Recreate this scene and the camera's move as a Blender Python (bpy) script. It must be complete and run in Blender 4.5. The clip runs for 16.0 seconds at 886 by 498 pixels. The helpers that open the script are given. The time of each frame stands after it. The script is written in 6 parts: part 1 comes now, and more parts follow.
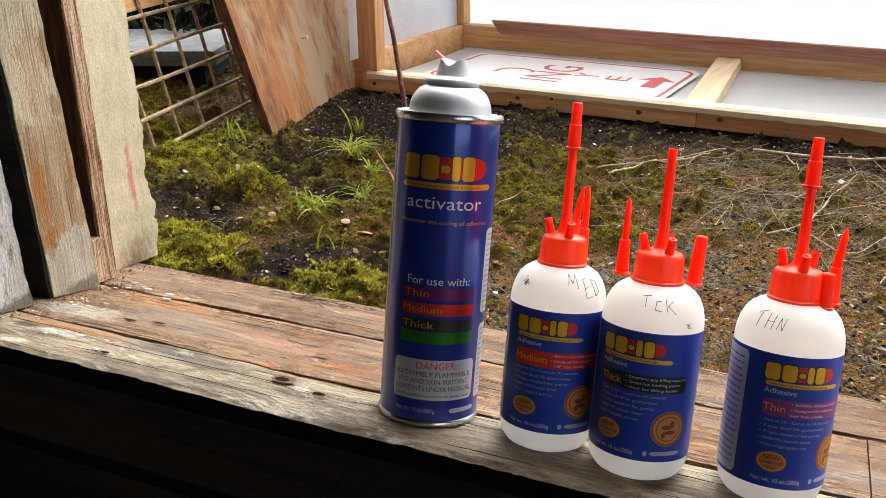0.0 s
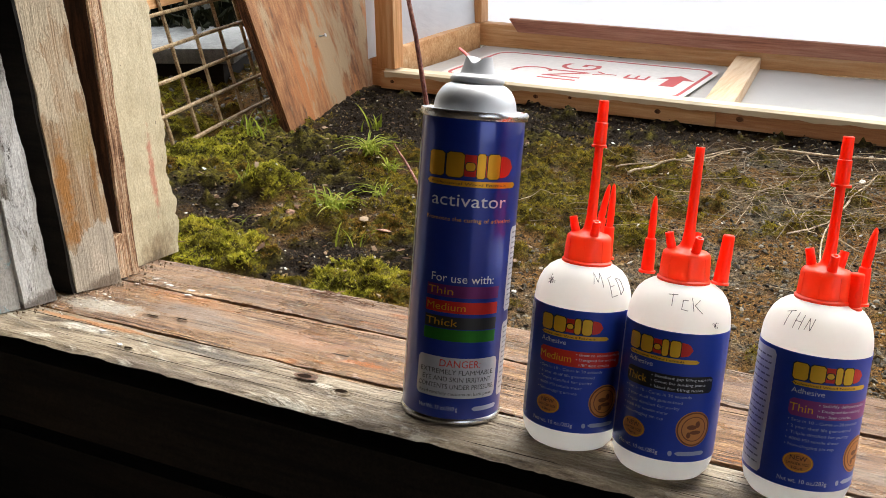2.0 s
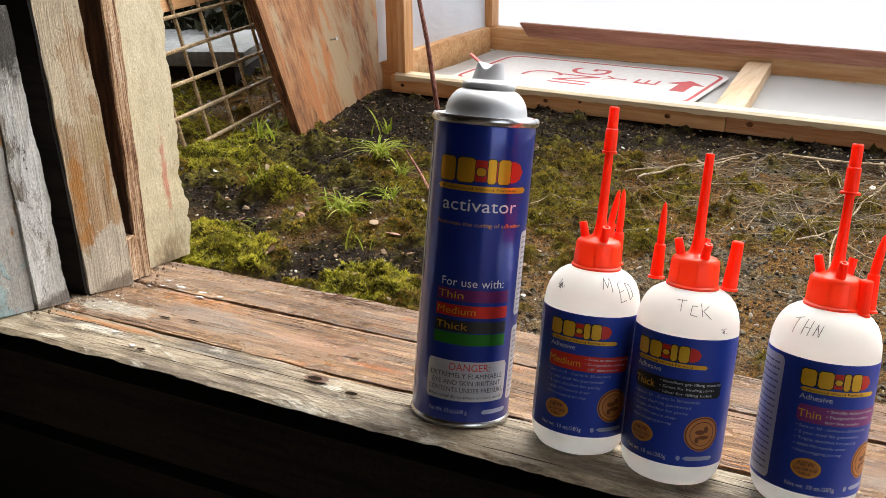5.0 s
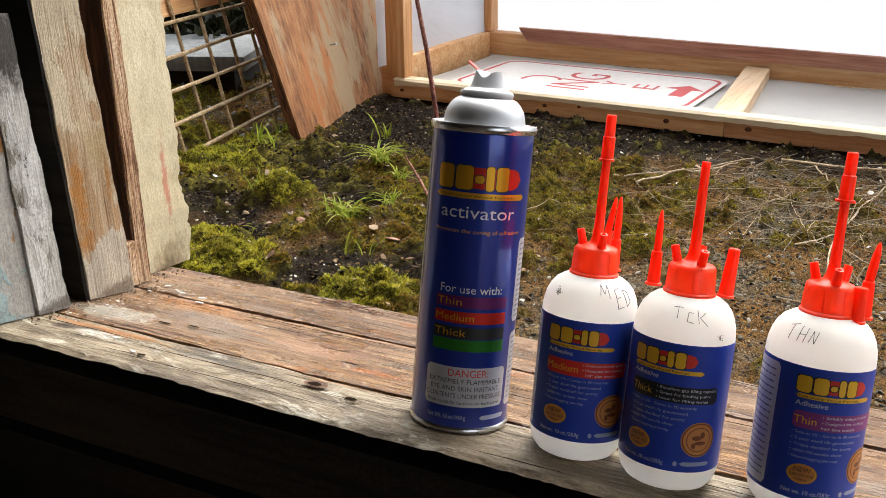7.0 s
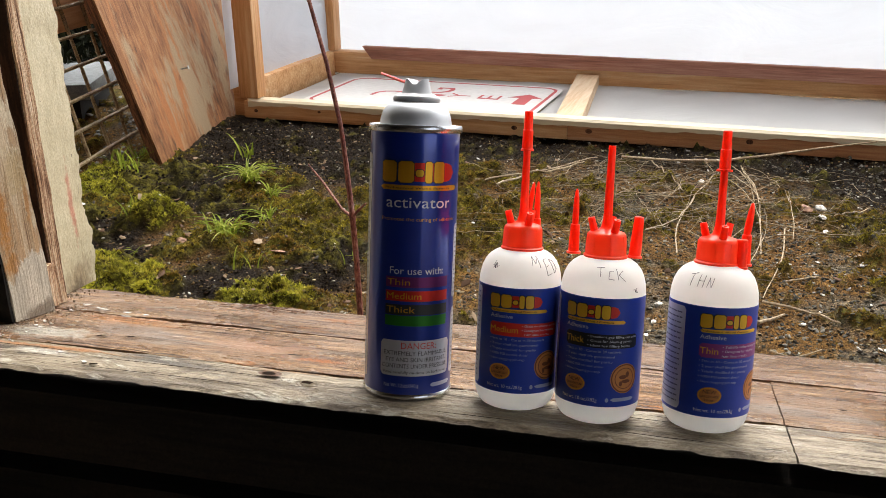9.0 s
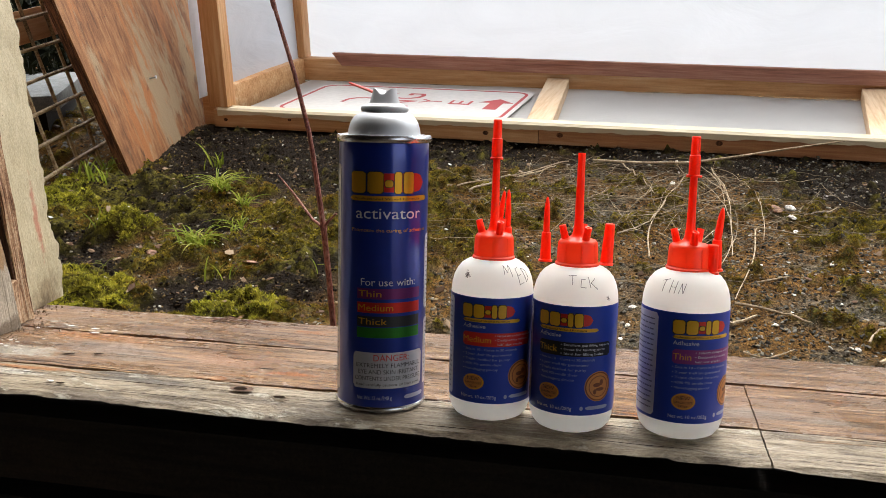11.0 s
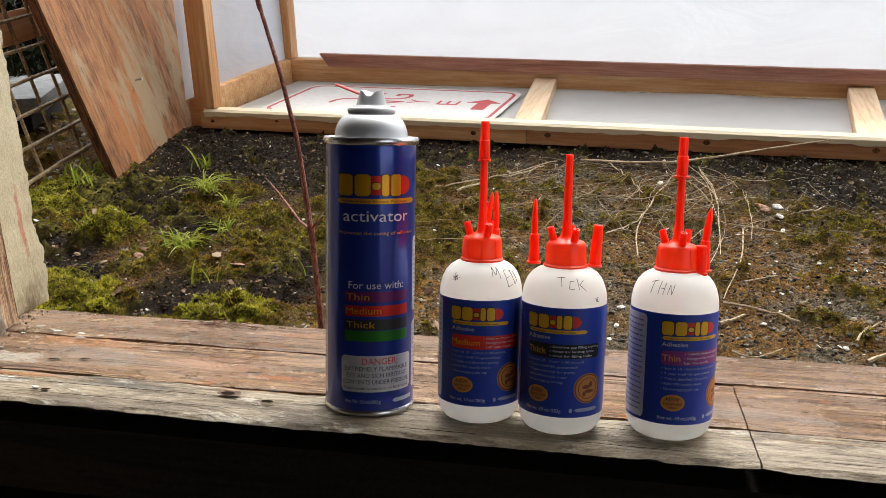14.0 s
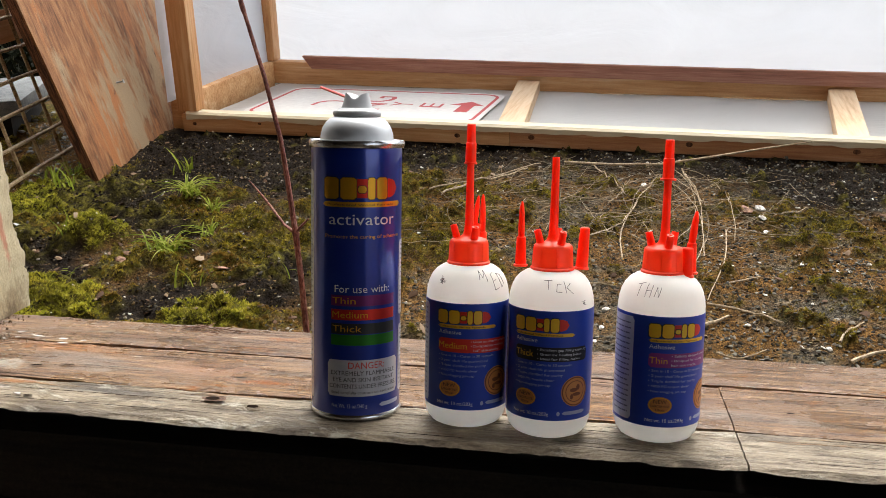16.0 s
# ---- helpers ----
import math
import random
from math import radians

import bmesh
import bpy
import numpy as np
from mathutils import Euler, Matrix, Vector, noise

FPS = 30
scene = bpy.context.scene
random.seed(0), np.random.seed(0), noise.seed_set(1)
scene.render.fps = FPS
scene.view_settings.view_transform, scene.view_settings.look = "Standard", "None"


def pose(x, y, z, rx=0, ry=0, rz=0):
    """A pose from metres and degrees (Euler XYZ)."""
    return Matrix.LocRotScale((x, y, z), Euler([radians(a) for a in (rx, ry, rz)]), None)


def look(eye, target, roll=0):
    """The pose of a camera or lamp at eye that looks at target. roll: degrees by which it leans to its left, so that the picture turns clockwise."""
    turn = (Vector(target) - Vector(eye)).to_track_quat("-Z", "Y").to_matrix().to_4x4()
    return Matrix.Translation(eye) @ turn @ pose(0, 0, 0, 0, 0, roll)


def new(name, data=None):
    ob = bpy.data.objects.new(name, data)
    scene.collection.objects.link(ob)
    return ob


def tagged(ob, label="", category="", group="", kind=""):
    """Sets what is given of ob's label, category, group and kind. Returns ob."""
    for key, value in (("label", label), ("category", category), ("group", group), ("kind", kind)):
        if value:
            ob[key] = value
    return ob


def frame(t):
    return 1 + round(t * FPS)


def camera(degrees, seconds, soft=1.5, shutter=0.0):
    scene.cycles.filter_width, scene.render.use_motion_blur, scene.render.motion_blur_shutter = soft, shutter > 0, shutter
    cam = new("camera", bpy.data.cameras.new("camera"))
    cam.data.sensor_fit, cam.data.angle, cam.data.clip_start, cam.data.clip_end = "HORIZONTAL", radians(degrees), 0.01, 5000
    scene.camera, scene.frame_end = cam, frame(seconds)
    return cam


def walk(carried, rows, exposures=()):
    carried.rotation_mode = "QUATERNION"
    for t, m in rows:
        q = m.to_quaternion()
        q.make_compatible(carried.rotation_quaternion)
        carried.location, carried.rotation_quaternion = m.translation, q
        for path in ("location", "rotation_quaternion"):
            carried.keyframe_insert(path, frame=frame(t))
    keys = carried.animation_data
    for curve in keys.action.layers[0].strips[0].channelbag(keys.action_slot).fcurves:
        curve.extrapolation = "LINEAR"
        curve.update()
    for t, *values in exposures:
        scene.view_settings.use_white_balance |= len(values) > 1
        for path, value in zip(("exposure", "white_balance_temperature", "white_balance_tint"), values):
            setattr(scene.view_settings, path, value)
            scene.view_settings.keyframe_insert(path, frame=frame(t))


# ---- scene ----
cam = camera(51.4, 16.0, soft=0.65)
PATH = [
    (0, (0.1762, -0.4231, 0.3243), (-0.1986, 0.4218, -0.0574), -0.79),
    (0.5, (0.1734, -0.4219, 0.3248), (-0.2056, 0.4209, -0.0574), -0.76),
    (1, (0.1714, -0.4217, 0.3237), (-0.2102, 0.4187, -0.0611), -0.82),
    (1.5, (0.1695, -0.4247, 0.3234), (-0.2196, 0.4128, -0.0603), -0.84),
    (2, (0.1703, -0.4251, 0.3234), (-0.2184, 0.4130, -0.0594), -0.82),
    (2.5, (0.1703, -0.4253, 0.3233), (-0.2211, 0.4115, -0.0595), -0.82),
    (3, (0.1705, -0.4254, 0.3239), (-0.2221, 0.4105, -0.0596), -0.89),
    (3.5, (0.1703, -0.4273, 0.3249), (-0.2236, 0.4088, -0.0570), -0.69),
    (4, (0.1711, -0.4293, 0.3247), (-0.2262, 0.4064, -0.0545), -0.73),
    (6.5, (0.1707, -0.4289, 0.3284), (-0.2271, 0.4061, -0.0518), -0.67),
    (7, (0.1728, -0.4316, 0.3293), (-0.2252, 0.4052, -0.0467), -0.67),
    (7.5, (0.1679, -0.4442, 0.3355), (-0.2136, 0.4003, -0.0401), -0.48),
    (8, (0.1395, -0.4862, 0.3390), (-0.1662, 0.3917, -0.0296), 0.16),
    (8.5, (0.1293, -0.5202, 0.3370), (-0.1348, 0.3721, -0.0291), -0.52),
    (9, (0.1315, -0.5327, 0.3382), (-0.1007, 0.3712, -0.0211), -0.90),
    (9.5, (0.1346, -0.5270, 0.3405), (-0.0906, 0.3782, -0.0201), -1.19),
    (10, (0.1351, -0.5275, 0.3411), (-0.0830, 0.3810, -0.0152), -1.30),
    (12.5, (0.1284, -0.5235, 0.3390), (-0.0696, 0.3899, -0.0165), -1.23),
    (13, (0.1288, -0.5240, 0.3409), (-0.0686, 0.3898, -0.0140), -1.17),
    (13.5, (0.1311, -0.5238, 0.3406), (-0.0653, 0.3899, -0.0150), -1.35),
    (14, (0.1326, -0.5226, 0.3409), (-0.0614, 0.3917, -0.0149), -1.49),
    (14.5, (0.1309, -0.5211, 0.3399), (-0.0602, 0.3934, -0.0168), -1.41),
    (15, (0.1310, -0.5196, 0.3402), (-0.0558, 0.3958, -0.0161), -1.36),
    (15.5, (0.1297, -0.5183, 0.3404), (-0.0489, 0.3988, -0.0159), -1.25),
    (16, (0.1297, -0.5206, 0.3408), (-0.0463, 0.3979, -0.0132), -1.31),
]
walk(cam, [(t, look(eye, target, roll)) for t, eye, target, roll in PATH], exposures=[(0.0, 1.33), (7.0, 1.34), (8.0, 1.24), (9.0, 1.21), (9.5, 1.1), (16.0, 1.08)])

# ---- light: bright overcast sky, soft sun from beyond the cold frame ----
SUN_AZ, SUN_EL = radians(6), radians(52)
world = bpy.data.worlds.new("overcast_sky")
scene.world = world
world.use_nodes = True
wt = world.node_tree
sky = wt.nodes.new("ShaderNodeTexSky")
sky.sky_type, sky.sun_disc = "NISHITA", False
sky.sun_elevation, sky.sun_rotation = SUN_EL, SUN_AZ
sky.dust_density, sky.air_density = 4.0, 1.0
soft = wt.nodes.new("ShaderNodeHueSaturation")
soft.inputs["Saturation"].default_value = 0.25
wt.links.new(sky.outputs[0], soft.inputs["Color"])
wt.links.new(soft.outputs[0], wt.nodes["Background"].inputs[0])
wt.nodes["Background"].inputs[1].default_value = 0.24
sun = new("sun", bpy.data.lights.new("sun", "SUN"))
sun.data.energy, sun.data.angle, sun.data.color = 1.1, radians(50), (1.0, 0.96, 0.9)
sun.matrix_world = look((math.sin(SUN_AZ) * 5 * math.cos(SUN_EL), math.cos(SUN_AZ) * 5 * math.cos(SUN_EL), 5 * math.sin(SUN_EL)), (0, 0, 0))

# ---- frames of reference ----
SLOPE = 12.5
SILL = pose(0, 0, 0, -SLOPE)
COLD = pose(-0.98, 1.62, -0.2, 0, 0, -5.1)
GROUND_Z = -0.198


# ---- material helpers ----
class Nodes:
    """A small wrapper to write node trees in short lines."""

    def __init__(self, name):
        self.mat = bpy.data.materials.new(name)
        self.mat.use_nodes = True
        self.tree = self.mat.node_tree
        self.bsdf = self.tree.nodes["Principled BSDF"]
        self.coord = self.tree.nodes.new("ShaderNodeTexCoord").outputs["Object"]

    def put(self, kind, links=(), **values):
        n = self.tree.nodes.new(kind)
        for key, value in links:
            self.tree.links.new(value, n.inputs[key])
        for key, value in values.items():
            n.inputs[key.replace("_", " ")].default_value = value
        return n

    def link(self, out, key):
        self.tree.links.new(out, self.bsdf.inputs[key])

    def set(self, **values):
        for key, value in values.items():
            self.bsdf.inputs[key.replace("_", " ")].default_value = value

    def stretch(self, scale, turn=(0, 0, 0)):
        m = self.put("ShaderNodeMapping", [("Vector", self.coord)])
        m.inputs["Scale"].default_value = scale
        m.inputs["Rotation"].default_value = turn
        return m.outputs[0]

    def noise(self, vector=None, scale=5.0, detail=6.0, rough=0.6, warp=0.0):
        n = self.put("ShaderNodeTexNoise", [("Vector", vector or self.coord)], Scale=scale, Detail=detail, Roughness=rough, Distortion=warp)
        return n.outputs["Fac"]

    def ramp(self, fac, stops):
        n = self.put("ShaderNodeValToRGB", [("Fac", fac)])
        el = n.color_ramp.elements
        while len(el) < len(stops):
            el.new(0.5)
        for e, (p, c) in zip(el, stops):
            e.position = p
            e.color = (*c, 1) if len(c) == 3 else c
        return n.outputs["Color"]

    def step(self, fac, lo, hi):
        return self.ramp(fac, [(lo, (0, 0, 0)), (hi, (1, 1, 1))])

    def mix(self, fac, a, b, mode="MIX"):
        n = self.tree.nodes.new("ShaderNodeMix")
        n.data_type, n.blend_type = "RGBA", mode
        for sock, v in ((n.inputs[0], fac), (n.inputs[6], a), (n.inputs[7], b)):
            if isinstance(v, (int, float)):
                sock.default_value = v
            elif isinstance(v, tuple):
                sock.default_value = (*v, 1)
            else:
                self.tree.links.new(v, sock)
        return n.outputs[2]

    def math(self, op, a, b=0.0):
        n = self.tree.nodes.new("ShaderNodeMath")
        n.operation = op
        for sock, v in ((n.inputs[0], a), (n.inputs[1], b)):
            if isinstance(v, (int, float)):
                sock.default_value = v
            else:
                self.tree.links.new(v, sock)
        return n.outputs[0]

    def bump(self, height, strength=0.4, distance=0.001):
        b = self.put("ShaderNodeBump", [("Height", height)], Strength=strength, Distance=distance)
        self.link(b.outputs[0], "Normal")

    def vary(self, colour, lo=0.8, hi=1.15):
        info = self.tree.nodes.new("ShaderNodeObjectInfo")
        r = self.put("ShaderNodeMapRange", [("Value", info.outputs["Random"])])
        r.inputs["To Min"].default_value, r.inputs["To Max"].default_value = lo, hi
        return self.mix(1.0, colour, r.outputs[0], "MULTIPLY")


def plain(name, colour, rough=0.5, metal=0.0, **more):
    n = Nodes(name)
    tint = n.ramp(n.noise(scale=60), [(0.3, tuple(c * 0.9 for c in colour)), (0.7, tuple(min(1, c * 1.06) for c in colour))])
    n.link(tint, "Base Color")
    n.set(Roughness=rough, Metallic=metal, **more)
    return n.mat


def wood(name, stops, grain, rough=0.6, patch=None, patch2=None, depth=0.0006, fine=5.0, gloss=None, cracks=None, patch3=None, speck=(0.62, 1.3), spec=0.2):
    """Wood with streaks along the small entry of grain; patch: (colour, scale, lo, hi) laid over it in spots."""
    n = Nodes(name)
    v = n.stretch(grain)
    big = n.noise(v, 1.0, 8, 0.65, 0.4)
    small = n.noise(v, fine, 6, 0.6)
    fac = n.math("ADD", n.math("MULTIPLY", big, 0.52), n.math("MULTIPLY", small, 0.48))
    wide = n.put("ShaderNodeMapRange", [("Value", fac)])
    wide.inputs["From Min"].default_value, wide.inputs["From Max"].default_value = 0.36, 0.64
    fac = wide.outputs[0]
    col = n.ramp(fac, stops)
    for p in (patch, patch2, patch3):
        if p:
            c, vec, sc, lo, hi = p
            m = n.noise(n.stretch(vec), sc, 9, 0.7, 0.3)
            col = n.mix(n.step(m, lo, hi), col, c)
    if cracks:
        c, vec, lo, hi = cracks
        split = n.step(n.noise(n.stretch(vec), 1.0, 5, 0.55, 0.2), lo, hi)
        col = n.mix(split, c, col)
        fac = n.math("ADD", fac, n.math("MULTIPLY", split, 1.5))
    n.set(Specular_IOR_Level=0.5 if gloss else spec)
    dots = n.put("ShaderNodeMapRange", [("Value", n.noise(scale=380, detail=4, rough=0.7))])
    dots.inputs["From Min"].default_value, dots.inputs["From Max"].default_value = 0.3, 0.7
    dots.inputs["To Min"].default_value, dots.inputs["To Max"].default_value = speck
    col = n.mix(1.0, col, dots.outputs[0], "MULTIPLY")
    n.link(n.vary(col, 0.88, 1.1), "Base Color")
    if gloss:
        g = n.noise(n.stretch((1, 1, 1)), gloss[0], 4, 0.6)
        r = n.put("ShaderNodeMapRange", [("Value", g)])
        r.inputs["From Min"].default_value, r.inputs["From Max"].default_value = 0.35, 0.65
        r.inputs["To Min"].default_value, r.inputs["To Max"].default_value = gloss[1], gloss[2]
        n.link(r.outputs[0], "Roughness")
    else:
        n.set(Roughness=rough)
    n.bump(fac, 0.6, depth)
    return n.mat


# ---- materials ----
def worn(name, stops, grain, coats=(), stains=(), fine=5.0, rough=0.6, depth=0.001, gloss=None, grime=None, spec=0.25):
    """Old timber: streaked wood, coats of paint that have flaked off it, and stains with a place of their own.
    coats: (colour, stretch, lo, hi, (axis, from, to, reach)): paint where its noise is over lo..hi, likelier towards 'to' along the axis;
    stains: (colour, centre, size, strength): soft ragged spots; grime: (stretch, lo, hi): dark flecks and scratches."""
    n = Nodes(name)
    v = n.stretch(grain)
    big, small = n.noise(v, 1.0, 8, 0.65, 0.5), n.noise(v, fine, 6, 0.65)
    wide = n.put("ShaderNodeMapRange", [("Value", n.math("ADD", n.math("MULTIPLY", big, 0.5), n.math("MULTIPLY", small, 0.5)))])
    wide.inputs["From Min"].default_value, wide.inputs["From Max"].default_value = 0.36, 0.64
    fac = wide.outputs[0]
    col, relief = n.ramp(fac, stops), fac
    xyz = n.put("ShaderNodeSeparateXYZ", [("Vector", n.coord)])
    for colour, vec, lo, hi, along in coats:
        m = n.noise(n.stretch(vec), 1.0, 10, 0.68, 0.4)
        if along:
            axis, a, b, reach = along
            r = n.put("ShaderNodeMapRange", [("Value", xyz.outputs[axis])])
            r.inputs["From Min"].default_value, r.inputs["From Max"].default_value = a, b
            r.inputs["To Min"].default_value, r.inputs["To Max"].default_value = -reach, reach
            m = n.math("ADD", m, r.outputs[0])
        on = n.step(m, lo, hi)
        tone = n.ramp(n.noise(n.stretch(tuple(3 * c for c in vec)), 1.0, 6, 0.6), [(0.3, tuple(0.78 * c for c in colour)), (0.7, tuple(1.08 * c for c in colour))])
        col = n.mix(on, col, tone)
        relief = n.math("ADD", relief, n.math("MULTIPLY", on, 0.9))
    ragged = n.math("SUBTRACT", n.noise(scale=90, detail=8, rough=0.75), 0.5)
    for colour, centre, size, strength in stains:
        m = n.put("ShaderNodeMapping", [("Vector", n.coord)])
        m.inputs["Scale"].default_value = tuple(1 / q for q in size)
        m.inputs["Location"].default_value = tuple(-c / q for c, q in zip(centre, size))
        far = n.put("ShaderNodeVectorMath", [(0, m.outputs[0])])
        far.operation = "LENGTH"
        d = n.math("ADD", far.outputs["Value"], n.math("MULTIPLY", ragged, 2.2))
        col = n.mix(n.math("MULTIPLY", n.ramp(d, [(0.45, (1, 1, 1)), (0.95, (0, 0, 0))]), strength), col, colour)
    if grime:
        vec, lo, hi = grime
        dark = n.step(n.noise(n.stretch(vec), 1.0, 8, 0.7, 0.3), lo, hi)
        col = n.mix(n.math("MULTIPLY", dark, 0.85), col, (0.022, 0.014, 0.008))
        relief = n.math("SUBTRACT", relief, n.math("MULTIPLY", dark, 0.8))
    dots = n.put("ShaderNodeMapRange", [("Value", n.noise(scale=420, detail=4, rough=0.7))])
    dots.inputs["From Min"].default_value, dots.inputs["From Max"].default_value = 0.3, 0.7
    dots.inputs["To Min"].default_value, dots.inputs["To Max"].default_value = 0.72, 1.2
    n.link(n.vary(n.mix(1.0, col, dots.outputs[0], "MULTIPLY"), 0.92, 1.06), "Base Color")
    n.set(Specular_IOR_Level=0.5 if gloss else spec, Roughness=rough)
    if gloss:
        r = n.put("ShaderNodeMapRange", [("Value", n.noise(n.stretch((1, 1.6, 1)), gloss[0], 5, 0.65))])
        r.inputs["From Min"].default_value, r.inputs["From Max"].default_value = 0.38, 0.62
        r.inputs["To Min"].default_value, r.inputs["To Max"].default_value = gloss[1], gloss[2]
        n.link(r.outputs[0], "Roughness")
    n.bump(relief, 0.7, depth)
    return n.mat


M_SILL = worn("weathered_sill_wood", [(0.0, (0.016, 0.007, 0.003)), (0.22, (0.075, 0.034, 0.014)), (0.5, (0.19, 0.098, 0.042)), (0.78, (0.32, 0.19, 0.09)), (1.0, (0.47, 0.34, 0.2))], (7, 150, 90),
              coats=(((0.215, 0.155, 0.105), (6, 30, 12), 0.54, 0.62, None), ((0.34, 0.125, 0.028), (9, 40, 20), 0.58, 0.66, None), ((0.46, 0.39, 0.29), (16, 56, 30), 0.63, 0.66, None)),
              stains=(((0.20, 0.18, 0.16), (-0.33, 0.135, 0), (0.06, 0.026, 0.05), 0.4), ((0.36, 0.135, 0.03), (-0.36, 0.17, 0), (0.06, 0.018, 0.05), 0.55), ((0.33, 0.17, 0.10), (-0.2, 0.13, 0), (0.06, 0.025, 0.05), 0.45),
                      ((0.38, 0.12, 0.03), (-0.14, 0.105, 0), (0.03, 0.007, 0.05), 0.65), ((0.5, 0.48, 0.45), (-0.37, 0.186, 0), (0.045, 0.005, 0.05), 0.7), ((0.34, 0.32, 0.26), (-0.40, 0.105, 0), (0.06, 0.022, 0.05), 0.75)),
              grime=((4, 230, 60), 0.60, 0.63), fine=6.0, depth=0.0024, gloss=(9, 0.12, 0.5))
M_EDGE = worn("grey_weathered_front_strip", [(0.0, (0.035, 0.023, 0.014)), (0.2, (0.12, 0.088, 0.054)), (0.5, (0.22, 0.175, 0.115)), (0.8, (0.30, 0.25, 0.175)), (1.0, (0.40, 0.35, 0.26))], (10, 45, 40),
              coats=(((0.13, 0.10, 0.068), (9, 26, 20), 0.53, 0.60, None), ((0.36, 0.2, 0.085), (5, 60, 30), 0.63, 0.70, (1, 0.02, 0.08, 0.14)), ((0.45, 0.41, 0.325), (16, 34, 30), 0.57, 0.62, None)),
              stains=(((0.34, 0.13, 0.03), (-0.37, 0.062, 0), (0.075, 0.006, 0.05), 0.7), ((0.56, 0.53, 0.45), (-0.36, 0.05, 0), (0.035, 0.008, 0.05), 0.8), ((0.07, 0.05, 0.035), (-0.405, 0.05, 0), (0.016, 0.008, 0.05), 0.9),
                      ((0.10, 0.095, 0.085), (-0.25, 0.055, 0), (0.06, 0.007, 0.05), 0.6), ((0.13, 0.09, 0.055), (0.06, 0.02, 0), (0.05, 0.010, 0.05), 0.6)),
              grime=((6, 150, 60), 0.61, 0.64), fine=6.0, depth=0.0022, rough=0.5)
M_JAMB = worn("half_stripped_jamb_wood", [(0.0, (0.12, 0.06, 0.028)), (0.3, (0.30, 0.195, 0.105)), (0.6, (0.42, 0.315, 0.2)), (1.0, (0.50, 0.40, 0.275))], (120, 120, 2.5),
              coats=(((0.37, 0.235, 0.125), (60, 60, 4), 0.52, 0.58, None), ((0.50, 0.43, 0.33), (22, 22, 8), 0.52, 0.545, (2, 0.07, 0.0, 0.24)), ((0.50, 0.41, 0.28), (18, 18, 6), 0.50, 0.525, (2, 0.09, 0.2, 0.1))),
              stains=(((0.36, 0.16, 0.04), (-0.443, 0.124, 0.075), (0.05, 0.011, 0.05), 0.95), ((0.36, 0.17, 0.05), (-0.443, 0.158, 0.085), (0.05, 0.004, 0.035), 0.9), ((0.33, 0.15, 0.04), (-0.443, 0.125, 0.03), (0.05, 0.014, 0.014), 0.9),
                      ((0.36, 0.26, 0.13), (-0.443, 0.15, 0.11), (0.05, 0.02, 0.03), 0.7), ((0.12, 0.08, 0.05), (-0.443, 0.15, -0.03), (0.05, 0.04, 0.012), 0.7)),
              grime=((330, 330, 7), 0.655, 0.69), fine=4.0, depth=0.0012)
M_WHITEJAMB = worn("flaking_white_painted_board", [(0.0, (0.05, 0.04, 0.03)), (0.4, (0.16, 0.14, 0.11)), (1.0, (0.26, 0.235, 0.195))], (70, 70, 6),
                   coats=(((0.41, 0.395, 0.355), (26, 26, 9), 0.38, 0.41, None), ((0.52, 0.51, 0.475), (40, 40, 14), 0.50, 0.53, None)),
                   stains=(((0.05, 0.04, 0.03), (-0.437, 0.09, 0.06), (0.05, 0.006, 0.12), 0.85), ((0.08, 0.06, 0.045), (-0.437, 0.07, -0.012), (0.05, 0.04, 0.01), 0.8), ((0.03, 0.025, 0.02), (-0.437, 0.06, 0.215), (0.09, 0.09, 0.05), 0.95)),
                   grime=((55, 55, 22), 0.655, 0.68), depth=0.0014)
M_CREAM = worn("lumpy_cream_paint", [(0.0, (0.38, 0.31, 0.19)), (0.3, (0.44, 0.375, 0.24)), (1.0, (0.51, 0.445, 0.30))], (22, 22, 14),
               
               stains=(((0.40, 0.13, 0.08), (-0.486, 0.279, 0.035), (0.06, 0.007, 0.055), 0.75), ((0.23, 0.17, 0.10), (-0.486, 0.27, -0.055), (0.06, 0.05, 0.035), 0.8), ((0.11, 0.08, 0.05), (-0.486, 0.26, -0.06), (0.06, 0.03, 0.016), 0.8), ((0.16, 0.11, 0.07), (-0.472, 0.214, 0.0), (0.06, 0.006, 0.06), 0.6)),
               grime=((110, 110, 90), 0.68, 0.71), fine=2.5, depth=0.0013, rough=0.42)
M_TEAL = worn("board_with_teal_and_orange_paint", [(0.1, (0.2, 0.09, 0.035)), (0.5, (0.34, 0.17, 0.06)), (0.9, (0.42, 0.3, 0.18))], (60, 60, 8), coats=(((0.40, 0.38, 0.34), (24, 24, 12), 0.46, 0.49, None), ((0.30, 0.39, 0.385), (30, 30, 18), 0.60, 0.63, (2, 0.12, 0.04, 0.12)),), grime=((50, 50, 20), 0.64, 0.67))
M_PINE = wood("fresh_pine", [(0.05, (0.42, 0.19, 0.07)), (0.4, (0.58, 0.31, 0.13)), (0.7, (0.66, 0.39, 0.19)), (0.95, (0.72, 0.49, 0.28))],
              (1.6, 26, 26), patch=((0.16, 0.07, 0.03), (20, 30, 30), 1.0, 0.735, 0.76), depth=0.0003, rough=0.5, speck=(0.88, 1.08), spec=0.35)
